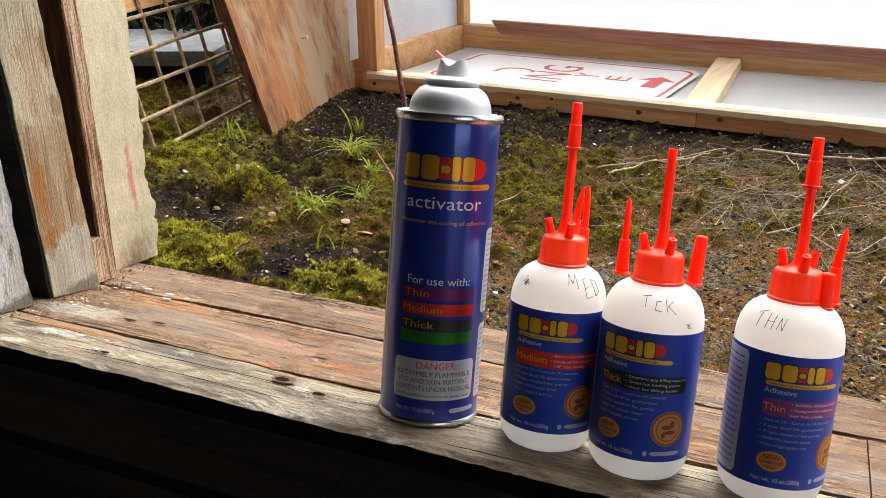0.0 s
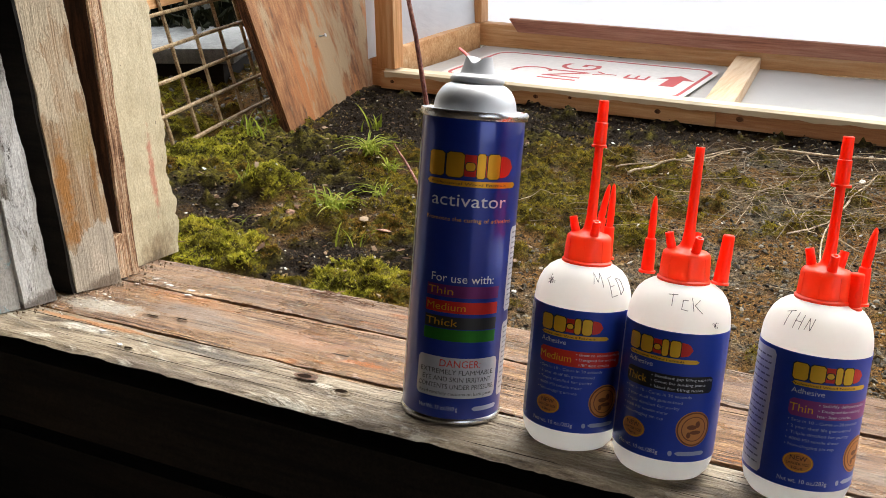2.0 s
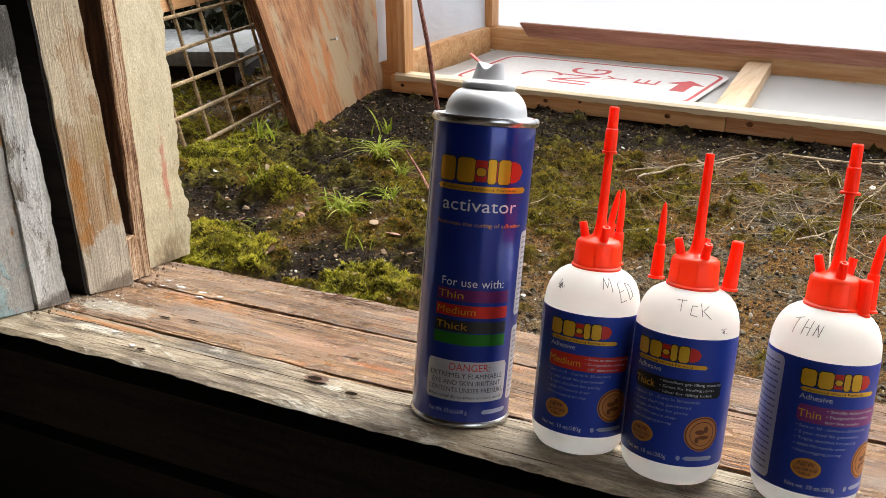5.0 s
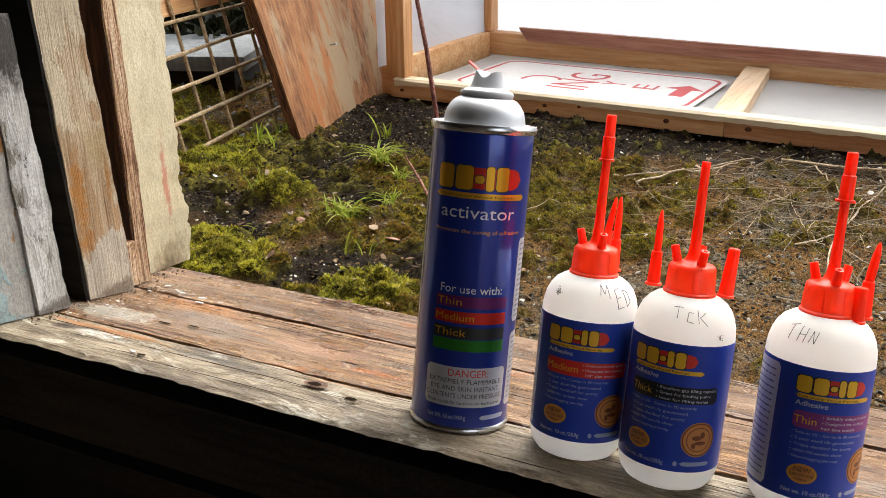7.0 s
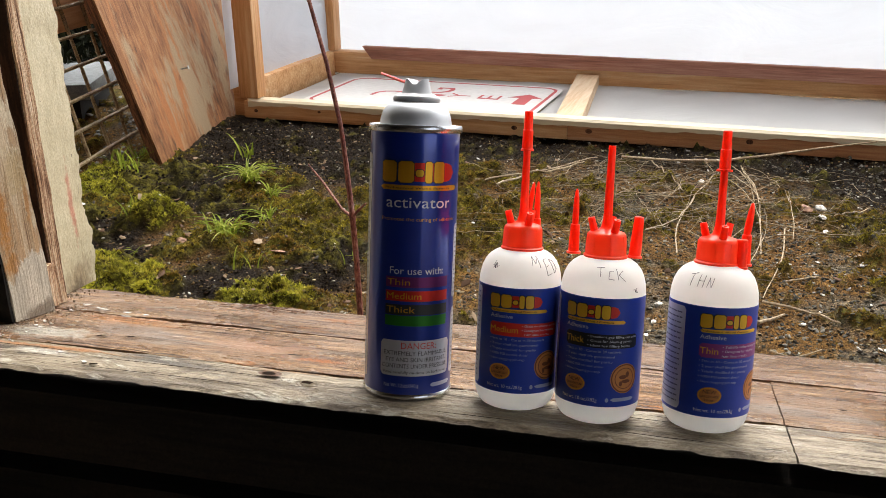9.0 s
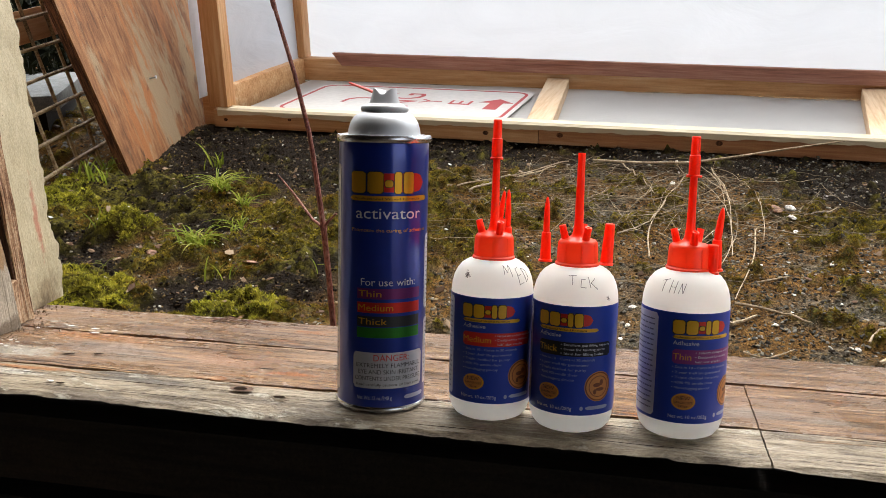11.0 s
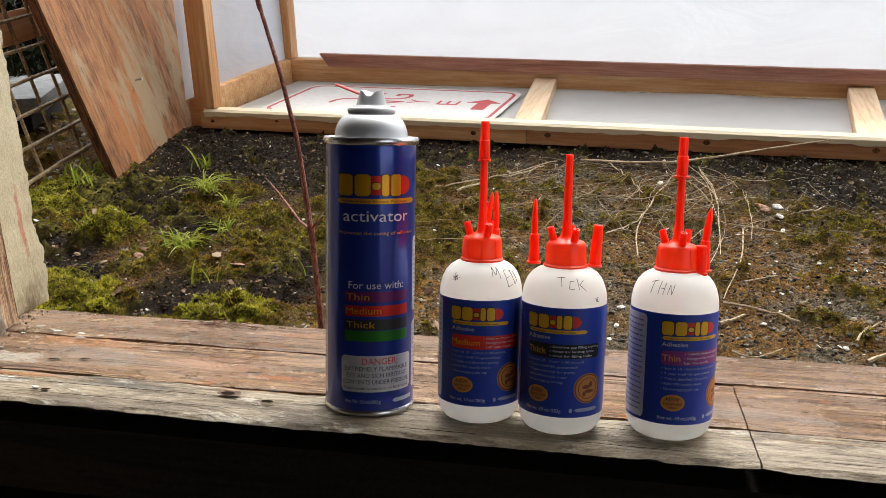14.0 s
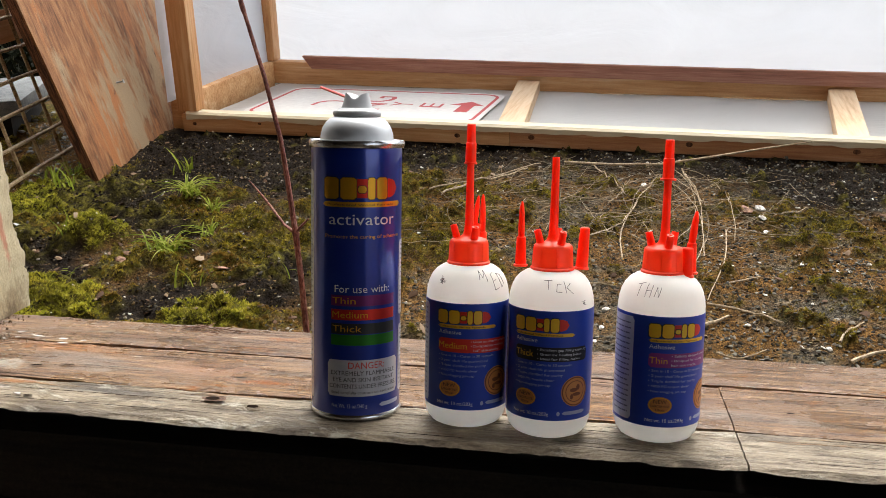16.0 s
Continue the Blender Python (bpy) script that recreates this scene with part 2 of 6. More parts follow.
M_PINE_UP = wood("fresh_pine_upright", [(0.05, (0.36, 0.15, 0.05)), (0.4, (0.52, 0.26, 0.1)), (0.7, (0.6, 0.33, 0.15)), (0.95, (0.66, 0.42, 0.23))],
                 (26, 26, 1.6), patch=((0.16, 0.07, 0.03), (30, 30, 20), 1.0, 0.735, 0.76), depth=0.0003, rough=0.5, speck=(0.88, 1.08), spec=0.35)
M_PINE_PALE = wood("pale_planed_pine", [(0.05, (0.52, 0.32, 0.16)), (0.5, (0.68, 0.48, 0.29)), (0.95, (0.76, 0.6, 0.42))], (26, 1.6, 26), depth=0.0003, rough=0.5, speck=(0.88, 1.08), spec=0.35)
M_SACK = wood("brown_sacking", [(0.1, (0.18, 0.125, 0.07)), (0.9, (0.42, 0.31, 0.18))], (40, 40, 40), rough=0.9)
M_PINE_RED = wood("reddish_knotty_pine", [(0.05, (0.3, 0.115, 0.045)), (0.4, (0.44, 0.2, 0.085)), (0.7, (0.52, 0.26, 0.12)), (0.95, (0.6, 0.36, 0.2))], (1.8, 28, 28), depth=0.0004, rough=0.5, speck=(0.82, 1.1), spec=0.3, patch=((0.25, 0.1, 0.045), (5, 20, 20), 1.0, 0.58, 0.66))
M_REDWOOD = wood("reddish_brown_plank", [(0.05, (0.19, 0.075, 0.05)), (0.5, (0.34, 0.15, 0.10)), (0.95, (0.46, 0.24, 0.17))], (2, 45, 45), depth=0.0004, speck=(0.88, 1.08), spec=0.35)
M_PLY = wood("weathered_plywood", [(0.0, (0.06, 0.024, 0.01)), (0.35, (0.19, 0.08, 0.032)), (0.65, (0.29, 0.135, 0.055)), (1.0, (0.36, 0.2, 0.092))],
             (13, 13, 2.6), patch=((0.30, 0.21, 0.12), (6, 6, 2.4), 1.0, 0.52, 0.58), patch2=((0.33, 0.13, 0.045), (15, 15, 3.4), 1.0, 0.54, 0.60), patch3=((0.07, 0.04, 0.025), (36, 36, 10), 1.0, 0.62, 0.67), depth=0.0008, rough=0.7, fine=7.0)
M_PLY_EDGE = wood("dark_plywood_edge", [(0.3, (0.05, 0.022, 0.012)), (0.7, (0.2, 0.085, 0.04))], (90, 90, 6), rough=0.8)
M_STRIP = wood("split_bare_wood_strip", [(0.25, (0.11, 0.05, 0.025)), (0.45, (0.36, 0.2, 0.11)), (0.6, (0.5, 0.34, 0.2)), (0.8, (0.6, 0.46, 0.32))],
               (220, 220, 6), patch=((0.14, 0.08, 0.05), (60, 60, 20), 1.0, 0.68, 0.76), depth=0.002, rough=0.75)
M_WHITEFLAKE = plain("white_paint_flake", (0.52, 0.5, 0.46), 0.5)
M_CRACK = plain("dark_crack_dirt", (0.012, 0.007, 0.004), 0.95, Specular_IOR_Level=0.03)
M_KNOT = wood("dark_knot_wood", [(0.1, (0.03, 0.014, 0.007)), (0.9, (0.14, 0.07, 0.035))], (160, 160, 60), rough=0.6)
# Timber with the shade put into its colour.
M_SHADED_WOOD = wood("timber_dark_for_shade", [(0.3, (0.02, 0.009, 0.005)), (0.7, (0.085, 0.036, 0.018))], (40, 40, 4), rough=0.8)
# Near black all over: stands in for the shade under the sill and in gaps.
M_SHADE_BLACK = wood("near_black_for_shade", [(0.2, (0.005, 0.004, 0.003)), (0.8, (0.014, 0.010, 0.007))], (3, 30, 30), rough=0.9)
M_ROOM = wood("dim_shed_boarding", [(0.3, (0.13, 0.1, 0.075)), (0.7, (0.22, 0.17, 0.12))], (12, 12, 2), rough=0.85)
M_WIRE = wood("rusty_tan_wire", [(0.1, (0.15, 0.085, 0.04)), (0.5, (0.36, 0.25, 0.13)), (0.9, (0.52, 0.41, 0.25))], (60, 60, 60), rough=0.6)
M_TWIG = wood("red_brown_bark", [(0.3, (0.11, 0.035, 0.025)), (0.55, (0.24, 0.085, 0.06)), (0.8, (0.34, 0.17, 0.12))], (120, 120, 30), rough=0.5)
M_STRAW_OLD = wood("old_grey_straw", [(0.1, (0.1, 0.075, 0.045)), (0.9, (0.28, 0.22, 0.14))], (60, 60, 60), rough=0.8)
M_STRAW = wood("dry_straw", [(0.1, (0.16, 0.11, 0.06)), (0.5, (0.36, 0.27, 0.16)), (0.9, (0.54, 0.44, 0.3))], (60, 60, 60), rough=0.7)
M_CONCRETE = wood("pale_concrete", [(0.3, (0.12, 0.13, 0.13)), (0.7, (0.19, 0.20, 0.20))], (12, 12, 12), rough=0.8)
M_LEAFLITTER = wood("brown_leaf_litter", [(0.3, (0.1, 0.045, 0.025)), (0.7, (0.3, 0.17, 0.1))], (50, 50, 50), rough=0.7)
M_CHIP = wood("pale_stone_chip", [(0.3, (0.42, 0.39, 0.33)), (0.7, (0.74, 0.71, 0.64))], (80, 80, 80), rough=0.7)
M_SILVER = plain("satin_silver_metal", (0.46, 0.47, 0.48), 0.5, 0.9)
M_TINEDGE = plain("rolled_tin_edge", (0.62, 0.63, 0.65), 0.25, 1.0)
M_GREYPLASTIC = plain("matt_grey_plastic", (0.46, 0.47, 0.48), 0.42)
M_CANBLUE = plain("glossy_blue_can_print", (0.006, 0.03, 0.28), 0.28, 0.38, Coat_Weight=0.6, Coat_Roughness=0.08)
M_CANYELLOW = plain("yellow_can_print", (0.7, 0.36, 0.02), 0.3, 0.6)
M_CANRED = plain("red_can_print", (0.6, 0.03, 0.02), 0.3, 0.6)
M_CANPURPLE = plain("purple_can_print", (0.16, 0.025, 0.14), 0.3, 0.6)
M_CANGREEN = plain("green_can_print", (0.025, 0.19, 0.02), 0.3, 0.6)
M_CANPANEL = plain("silvery_can_panel", (0.6, 0.61, 0.66), 0.35, 0.45)
M_LABELBLUE = plain("glossy_blue_label", (0.018, 0.058, 0.43), 0.3, 0.0)
M_YELLOW = plain("yellow_print", (0.88, 0.5, 0.03), 0.35)
M_REDPRINT = plain("red_print", (0.72, 0.03, 0.02), 0.35)
M_PURPLE = plain("purple_print", (0.27, 0.04, 0.22), 0.35)
M_BLACKPRINT = plain("black_print", (0.008, 0.008, 0.01), 0.4)
M_WHITEPRINT = plain("white_print", (0.72, 0.73, 0.76), 0.4)
M_SOFTPRINT = plain("small_pale_blue_print", (0.40, 0.45, 0.62), 0.4)
M_FINEPRINT = plain("small_grey_print", (0.22, 0.22, 0.27), 0.4)
M_GREYPRINT = plain("pale_grey_panel_print", (0.78, 0.79, 0.82), 0.4)
M_GOLD = plain("copper_brown_seal_print", (0.62, 0.24, 0.06), 0.4)
M_SEAL = plain("dark_bronze_print", (0.2, 0.06, 0.02), 0.4)
M_SIGNWHITE = plain("white_sign_enamel", (0.70, 0.68, 0.64), 0.4)
M_SIGNRED = plain("faded_red_sign_paint", (0.46, 0.05, 0.05), 0.5)
M_INK = plain("grey_marker_ink", (0.07, 0.07, 0.08), 0.6)
M_STRAWRED = plain("red_plastic_straw", (0.75, 0.06, 0.04), 0.35)


def milky(name, colour, through_amount, rough, deep):
    """Plastic that lets light seep through it."""
    n = Nodes(name)
    tint = n.ramp(n.noise(scale=45), [(0.3, tuple(c * 0.95 for c in colour)), (0.7, colour)])
    n.link(tint, "Base Color")
    n.set(Roughness=rough, Subsurface_Weight=deep, Subsurface_Scale=0.01, Subsurface_Radius=(1.0, 0.95, 0.9))
    if through_amount:
        t = n.put("ShaderNodeBsdfTranslucent", [("Color", tint)])
        m = n.put("ShaderNodeMixShader", [(1, n.bsdf.outputs[0]), (2, t.outputs[0])], Fac=through_amount)
        n.tree.links.new(m.outputs[0], n.tree.nodes["Material Output"].inputs[0])
    return n.mat


M_BOTTLE = milky("milky_white_bottle_plastic", (0.97, 0.985, 0.93), 0.62, 0.35, 0.0)
M_REDCAP = milky("bright_red_cap_plastic", (1.0, 0.1, 0.03), 0.5, 0.3, 0.0)


def sheeting(name, through_amount, colour):
    n = Nodes(name)
    folds = n.noise(n.stretch((1.2, 1.2, 3.0)), 2.5, 5, 0.55, 1.2)
    tint = n.ramp(folds, [(0.3, tuple(c * 0.93 for c in colour)), (0.7, colour)])
    n.link(tint, "Base Color")
    n.set(Roughness=0.32)
    n.bump(folds, 0.5, 0.02)
    t = n.put("ShaderNodeBsdfTranslucent", [("Color", tint)])
    m = n.put("ShaderNodeMixShader", [(1, n.bsdf.outputs[0]), (2, t.outputs[0])], Fac=through_amount)
    n.tree.links.new(m.outputs[0], n.tree.nodes["Material Output"].inputs[0])
    return n.mat


M_SHEET = sheeting("white_translucent_sheeting", 0.42, (0.60, 0.635, 0.68))
M_FLOORSHEET = sheeting("greyish_plastic_floor_sheet", 0.15, (0.55, 0.54, 0.51))
M_WRAP = sheeting("creamy_sheet_edge", 0.1, (0.74, 0.64, 0.44))


# ---- mesh helpers ----
def box(bm, x0, x1, y0, y1, z0, z1, bevel=0.0):
    m = Matrix.Translation(((x0 + x1) / 2, (y0 + y1) / 2, (z0 + z1) / 2)) @ Matrix.Diagonal((x1 - x0, y1 - y0, z1 - z0, 1))
    made = bmesh.ops.create_cube(bm, size=1, matrix=m)["verts"]
    if bevel:
        edges = list({e for v in made for e in v.link_edges})
        bmesh.ops.bevel(bm, geom=edges, offset=bevel, segments=2, profile=0.6, affect="EDGES")


def lathe(bm, profile, n=40, centre=(0, 0, 0), axis=None):
    """A turned body from (radius, height) pairs."""
    m = Matrix.Translation(centre) @ (axis or Matrix.Identity(4))
    rings = []
    for r, z in profile:
        if r < 1e-6:
            rings.append([bm.verts.new(m @ Vector((0, 0, z)))])
        else:
            rings.append([bm.verts.new(m @ Vector((r * math.cos(k * 2 * math.pi / n), r * math.sin(k * 2 * math.pi / n), z))) for k in range(n)])
    for a, b in zip(rings, rings[1:]):
        for k in range(n):
            j = (k + 1) % n
            if len(a) == 1 and len(b) == 1:
                continue
            if len(a) == 1:
                bm.faces.new((a[0], b[j], b[k]))
            elif len(b) == 1:
                bm.faces.new((a[k], a[j], b[0]))
            else:
                bm.faces.new((a[k], a[j], b[j], b[k]))


def tube(bm, points, radii, n=7):
    """A round rod through the points with its radius at each."""
    pts = [Vector(p) for p in points]
    rings = []
    for i, p in enumerate(pts):
        d = (pts[min(i + 1, len(pts) - 1)] - pts[max(i - 1, 0)]).normalized()
        side = d.cross(Vector((0.31, 0.17, 0.93))).normalized()
        if side.length < 0.1:
            side = d.orthogonal().normalized()
        up = d.cross(side)
        rings.append([bm.verts.new(p + (side * math.cos(a) + up * math.sin(a)) * radii[i]) for a in [k * 2 * math.pi / n for k in range(n)]])
    for a, b in zip(rings, rings[1:]):
        for k in range(n):
            bm.faces.new((a[k], a[(k + 1) % n], b[(k + 1) % n], b[k]))
    bm.faces.new(rings[0][::-1])
    bm.faces.new(rings[-1])


def finish(bm, smooth=True, sharp=35):
    me = bpy.data.meshes.new("mesh")
    bmesh.ops.recalc_face_normals(bm, faces=bm.faces[:])
    for f in bm.faces:
        f.smooth = smooth
    if smooth:
        for e in bm.edges:
            if len(e.link_faces) == 2 and e.calc_face_angle(0) > radians(sharp):
                e.smooth = False
    bm.to_mesh(me)
    bm.free()
    return me


def part(name, bm, material, parent=None, label="", smooth=True):
    ob = new(name, finish(bm, smooth))
    ob.data.materials.append(material)
    if parent:
        ob.parent = parent
    return tagged(ob, label)


def thing(name, m, label, category, group="", kind=""):
    ob = new(name)
    ob.empty_display_size = 0.02
    ob.matrix_world = m
    return tagged(ob, label, category, group, kind)


def solid(name, bm, material, m, label, category="", group="", kind="", smooth=True):
    ob = part(name, bm, material, None, "", smooth)
    ob.matrix_world = m
    return tagged(ob, label, category, group, kind)


def slab(bm, pts, z0, z1):
    low, high = [bm.verts.new((x, y, z0)) for x, y in pts], [bm.verts.new((x, y, z1)) for x, y in pts]
    n = len(pts)
    for k in range(n):
        bm.faces.new((low[k], low[(k + 1) % n], high[(k + 1) % n], high[k]))
    bm.faces.new(high)
    bm.faces.new(low[::-1])

# ================= structure =================
def plank(x0, x1, y0, y1, thick, seed, back_round=0.0, cell=0.004, rough=0.0009, edge=0.0012, knots=(), front_round=0.0, undercut=0.0):
    """A worn board with uneven top and edges, in the sill's own axes."""
    bm = bmesh.new()
    nx, ny = max(2, int((x1 - x0) / cell)), max(2, int((y1 - y0) / cell))
    rows = []
    for j in range(ny + 1):
        v = j / ny
        row = []
        for i in range(nx + 1):
            x = x0 + (x1 - x0) * i / nx
            e0 = edge * noise.noise((x * 30 + seed, 0.3, seed)) + 0.6 * edge * noise.noise((x * 130, 1.3, seed))
            e1 = edge * noise.noise((x * 30 - seed, 7.3, seed)) + 0.6 * edge * noise.noise((x * 130, 5.3, seed))
            y = (y0 + e0) * (1 - v) + (y1 + e1) * v
            z = rough * (noise.noise((x * 9, y * 120, seed)) + 0.6 * noise.noise((x * 28, y * 420, seed + 4)) + 0.5 * noise.noise((x * 60, y * 60, seed + 9)))
            near = min(v, 1 - v) * (y1 - y0)
            z -= 0.0016 * max(0.0, 1 - near / 0.003)
            if front_round and (y - y0) < front_round:
                z -= front_round * (1 - math.sqrt(max(0.0, 1 - (1 - (y - y0) / front_round) ** 2)))
            if back_round and (y1 - y) < back_round:
                z -= back_round * 0.8 * (1 - math.sqrt(max(0.0, 1 - (1 - max(0.0, y1 - y) / back_round) ** 2)))
            for kx, ky, kr, kd in knots:
                d = math.hypot((x - kx) / 1.7, y - ky) / kr
                if d < 1.6:
                    z -= kd * max(0.0, 1 - abs(d - 0.75) / 0.45)
                    if kr < 0.005:
                        z -= kd * 2 * max(0.0, 1 - d)
            row.append(bm.verts.new((x, y, z)))
        rows.append(row)
    for a, b in zip(rows, rows[1:]):
        for i in range(nx):
            bm.faces.new((a[i], a[i + 1], b[i + 1], b[i]))
    rim = [rows[0][i] for i in range(nx + 1)] + [rows[j][nx] for j in range(1, ny + 1)] + [rows[ny][i] for i in range(nx - 1, -1, -1)] + [rows[j][0] for j in range(ny - 1, 0, -1)]
    low = [bm.verts.new((v.co.x, v.co.y + (undercut if v.co.y < (y0 + y1) / 2 else 0.0), -thick)) for v in rim]
    for k in range(len(rim)):
        j = (k + 1) % len(rim)
        bm.faces.new((rim[k], low[k], low[j], rim[j]))
    bm.faces.new(low)
    return bm


sill = thing("window_sill", SILL, "worn wet timber window sill of three split planks", "window sill", kind="structure")
CUT = 0.2245
part("plank", plank(-0.75, CUT - 0.0006, 0.003, 0.0732, 0.007, 1.0, knots=((-0.160, 0.0535, 0.0095, 0.0012), (-0.125, 0.0425, 0.0035, 0.004), (-0.29, 0.03, 0.003, 0.002)), front_round=0.0016, undercut=0.016, edge=0.0007, rough=0.0013), M_EDGE, sill, "grey splintered front plank with knots")
part("plank", plank(CUT + 0.0006, 1.5, 0.0015, 0.073, 0.007, 2.0, front_round=0.0016, undercut=0.016, edge=0.0008, rough=0.0013), M_EDGE, sill, "grey splintered front plank")
part("plank", plank(-0.75, CUT - 0.0005, 0.0784, 0.185, 0.022, 3.0, edge=0.0018, knots=((-0.165, 0.11, 0.004, 0.002), (-0.36, 0.1, 0.004, 0.002))), M_SILL, sill, "wet reddish-brown middle plank")
part("plank", plank(CUT + 0.0005, 1.5, 0.0776, 0.185, 0.022, 4.0, edge=0.0018), M_SILL, sill, "weathered brown middle plank")
part("plank", plank(-0.75, 1.5, 0.1922, 0.289, 0.024, 5.0, back_round=0.014, edge=0.002), M_SILL, sill, "brown back plank with rounded outer edge")
# Near-black block under the planks paints the shade in their gaps.
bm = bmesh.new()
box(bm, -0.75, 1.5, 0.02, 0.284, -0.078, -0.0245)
part("bearer", bm, M_SHADE_BLACK, sill)



def sliver(x, y, length, width, seed, parent, name="crack", material=None, lift=0.0017):
    """A dark split along the grain, lying in the board's face."""
    bm = bmesh.new()
    top, low = [], []
    for k in range(13):
        t = k / 12
        w = width * math.sin(math.pi * t) ** 0.6 * (0.7 + 0.5 * noise.noise((k * 0.9, seed, 0))) / 2
        c = y + 0.0016 * noise.noise((k * 0.22, seed, 7))
        top.append(bm.verts.new((x + length * (t - 0.5), c + w + 0.00005, lift)))
        low.append(bm.verts.new((x + length * (t - 0.5), c - w, lift)))
    for k in range(12):
        bm.faces.new((low[k], low[k + 1], top[k + 1], top[k]))
    return part(name, bm, material or M_CRACK, parent, smooth=False)


planks = [o for o in sill.children if o.name.startswith("plank")]
cr = random.Random(11)
for k in range(120):
    p = planks[cr.choice((0, 0, 1, 2, 2, 2, 3, 3, 4, 4, 4))]
    x0, x1 = min(c[0] for c in p.bound_box), max(c[0] for c in p.bound_box)
    y0, y1 = min(c[1] for c in p.bound_box), max(c[1] for c in p.bound_box)
    x0, x1 = max(x0, -0.46), min(x1, 0.42)
    ln = cr.uniform(0.04, 0.22)
    if x1 - x0 < ln + 0.01:
        continue
    sliver(cr.uniform(x0 + ln / 2, x1 - ln / 2), cr.uniform(y0 + 0.008, y1 - (0.02 if p is planks[4] else 0.008)), ln, cr.uniform(0.0005, 0.0009) if k % 3 else cr.uniform(0.0012, 0.0026), k, p)


def spot(x, y, r, stretch, material, parent, name, lift=0.0013):
    bm = bmesh.new()
    n = 18
    ring = [bm.verts.new((x + r * stretch * math.cos(a) * (1 + 0.2 * noise.noise((math.cos(a) * 2, math.sin(a) * 2, x * 90))), y + r * math.sin(a) * (1 + 0.2 * noise.noise((math.cos(a) * 2, math.sin(a) * 2, y * 90))), lift)) for a in [k * 2 * math.pi / n for k in range(n)]]
    bm.faces.new(ring)
    return part(name, bm, material, parent, smooth=False)


spot(-0.160, 0.0535, 0.0062, 1.6, M_KNOT, planks[0], "knot")
spot(-0.161, 0.0527, 0.0036, 1.6, M_CRACK, planks[0], "knot_heart", 0.0016)
spot(-0.125, 0.0425, 0.0032, 1.5, M_CRACK, planks[0], "nail_hole")
spot(-0.165, 0.11, 0.0014, 6.0, M_CRACK, planks[2], "slot_mark")
spot(-0.345, 0.105, 0.0016, 4.0, M_CRACK, planks[2], "slot_mark")
spot(-0.32, 0.112, 0.0016, 4.0, M_CRACK, planks[2], "slot_mark")
spot(-0.30, 0.028, 0.002, 2.0, M_CRACK, planks[0], "nail_hole")
spot(0.27, 0.12, 0.0015, 2.0, M_CRACK, planks[3], "nail_hole")
spot(0.262, 0.235, 0.0014, 4.0, M_CRACK, planks[4], "slot_mark")


def flake(x, y, s, label="curled white paint flake lying on the sill"):
    bm = bmesh.new()
    n = 9
    ring = [(s * cr.uniform(0.3, 1.2) * 0.9 * math.cos(k * 2 * math.pi / n), s * cr.uniform(0.3, 1.2) * 0.35 * math.sin(k * 2 * math.pi / n)) for k in range(n)]
    slab(bm, ring, 0.0, 0.0006)
    for v in bm.verts:
        v.co.z += 12 * v.co.y ** 2
    return solid("paint_flake", bm, M_WHITEFLAKE, SILL @ pose(x, y, 0.0012, cr.uniform(-5, 5), cr.uniform(-5, 5), cr.uniform(-30, 30)), label, "paint flake", "paint flakes on the sill", smooth=False)


# the shed's walls, with the window opening between; the room's are unseen and shut light out
WALLX0, WALLX1, WALLZ0, WALLZ1 = -2.6, 1.9, -1.1, 2.3
# Its black colour stands for the shade on the wall under the sill.
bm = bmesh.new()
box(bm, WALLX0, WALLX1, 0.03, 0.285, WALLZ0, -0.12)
solid("wall_south", bm, M_SHADE_BLACK, Matrix.Identity(4), "boarded wall under the window, coloured near black for shade", kind="structure")
# The wall's dark colour stands for the shade behind the jamb boards.
bm = bmesh.new()
box(bm, WALLX0, -0.58, 0.0, 0.297, -0.12, WALLZ1)
solid("wall_south_west", bm, M_SHADED_WOOD, Matrix.Identity(4), "timber wall beside the window, coloured dark for shade", kind="structure")
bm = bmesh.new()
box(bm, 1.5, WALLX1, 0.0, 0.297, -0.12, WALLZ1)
solid("wall_south_east", bm, M_SHADED_WOOD, Matrix.Identity(4), "timber wall beside the window, coloured dark for shade", kind="structure")
# Unseen; its lower edge sets how much sky light comes in.
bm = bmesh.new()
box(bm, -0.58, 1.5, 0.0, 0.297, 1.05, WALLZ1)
solid("wall_lintel", bm, M_SHADED_WOOD, Matrix.Identity(4), "unseen dark timber wall over the window, limits the sky light", kind="structure")
bm = bmesh.new()
box(bm, WALLX0 - 0.1, WALLX0, -3.2, 0.297, WALLZ0, WALLZ1)
solid("wall_west", bm, M_ROOM, Matrix.Identity(4), "unseen dim boarded shed wall that closes the room off", kind="structure")
# Unseen wall; its opening is added to light the fronts of the bottles.
bm = bmesh.new()
box(bm, WALLX1, WALLX1 + 0.1, -3.2, -2.4, WALLZ0, WALLZ1)
box(bm, WALLX1, WALLX1 + 0.1, -0.5, 0.297, WALLZ0, WALLZ1)
box(bm, WALLX1, WALLX1 + 0.1, -2.4, -0.5, 1.6, WALLZ1)
box(bm, WALLX1, WALLX1 + 0.1, -2.4, -0.5, WALLZ0, -0.19)
solid("wall_east", bm, M_ROOM, Matrix.Identity(4), "unseen boarded shed wall with an opening added for light", kind="structure")
bm = bmesh.new()
box(bm, WALLX0, WALLX1, -3.3, -3.2, WALLZ0, WALLZ1)
solid("wall_north", bm, M_ROOM, Matrix.Identity(4), "unseen dim boarded shed wall that closes the room off", kind="structure")
bm = bmesh.new()
box(bm, WALLX0, WALLX1, -3.3, 0.285, WALLZ0 - 0.1, WALLZ0)
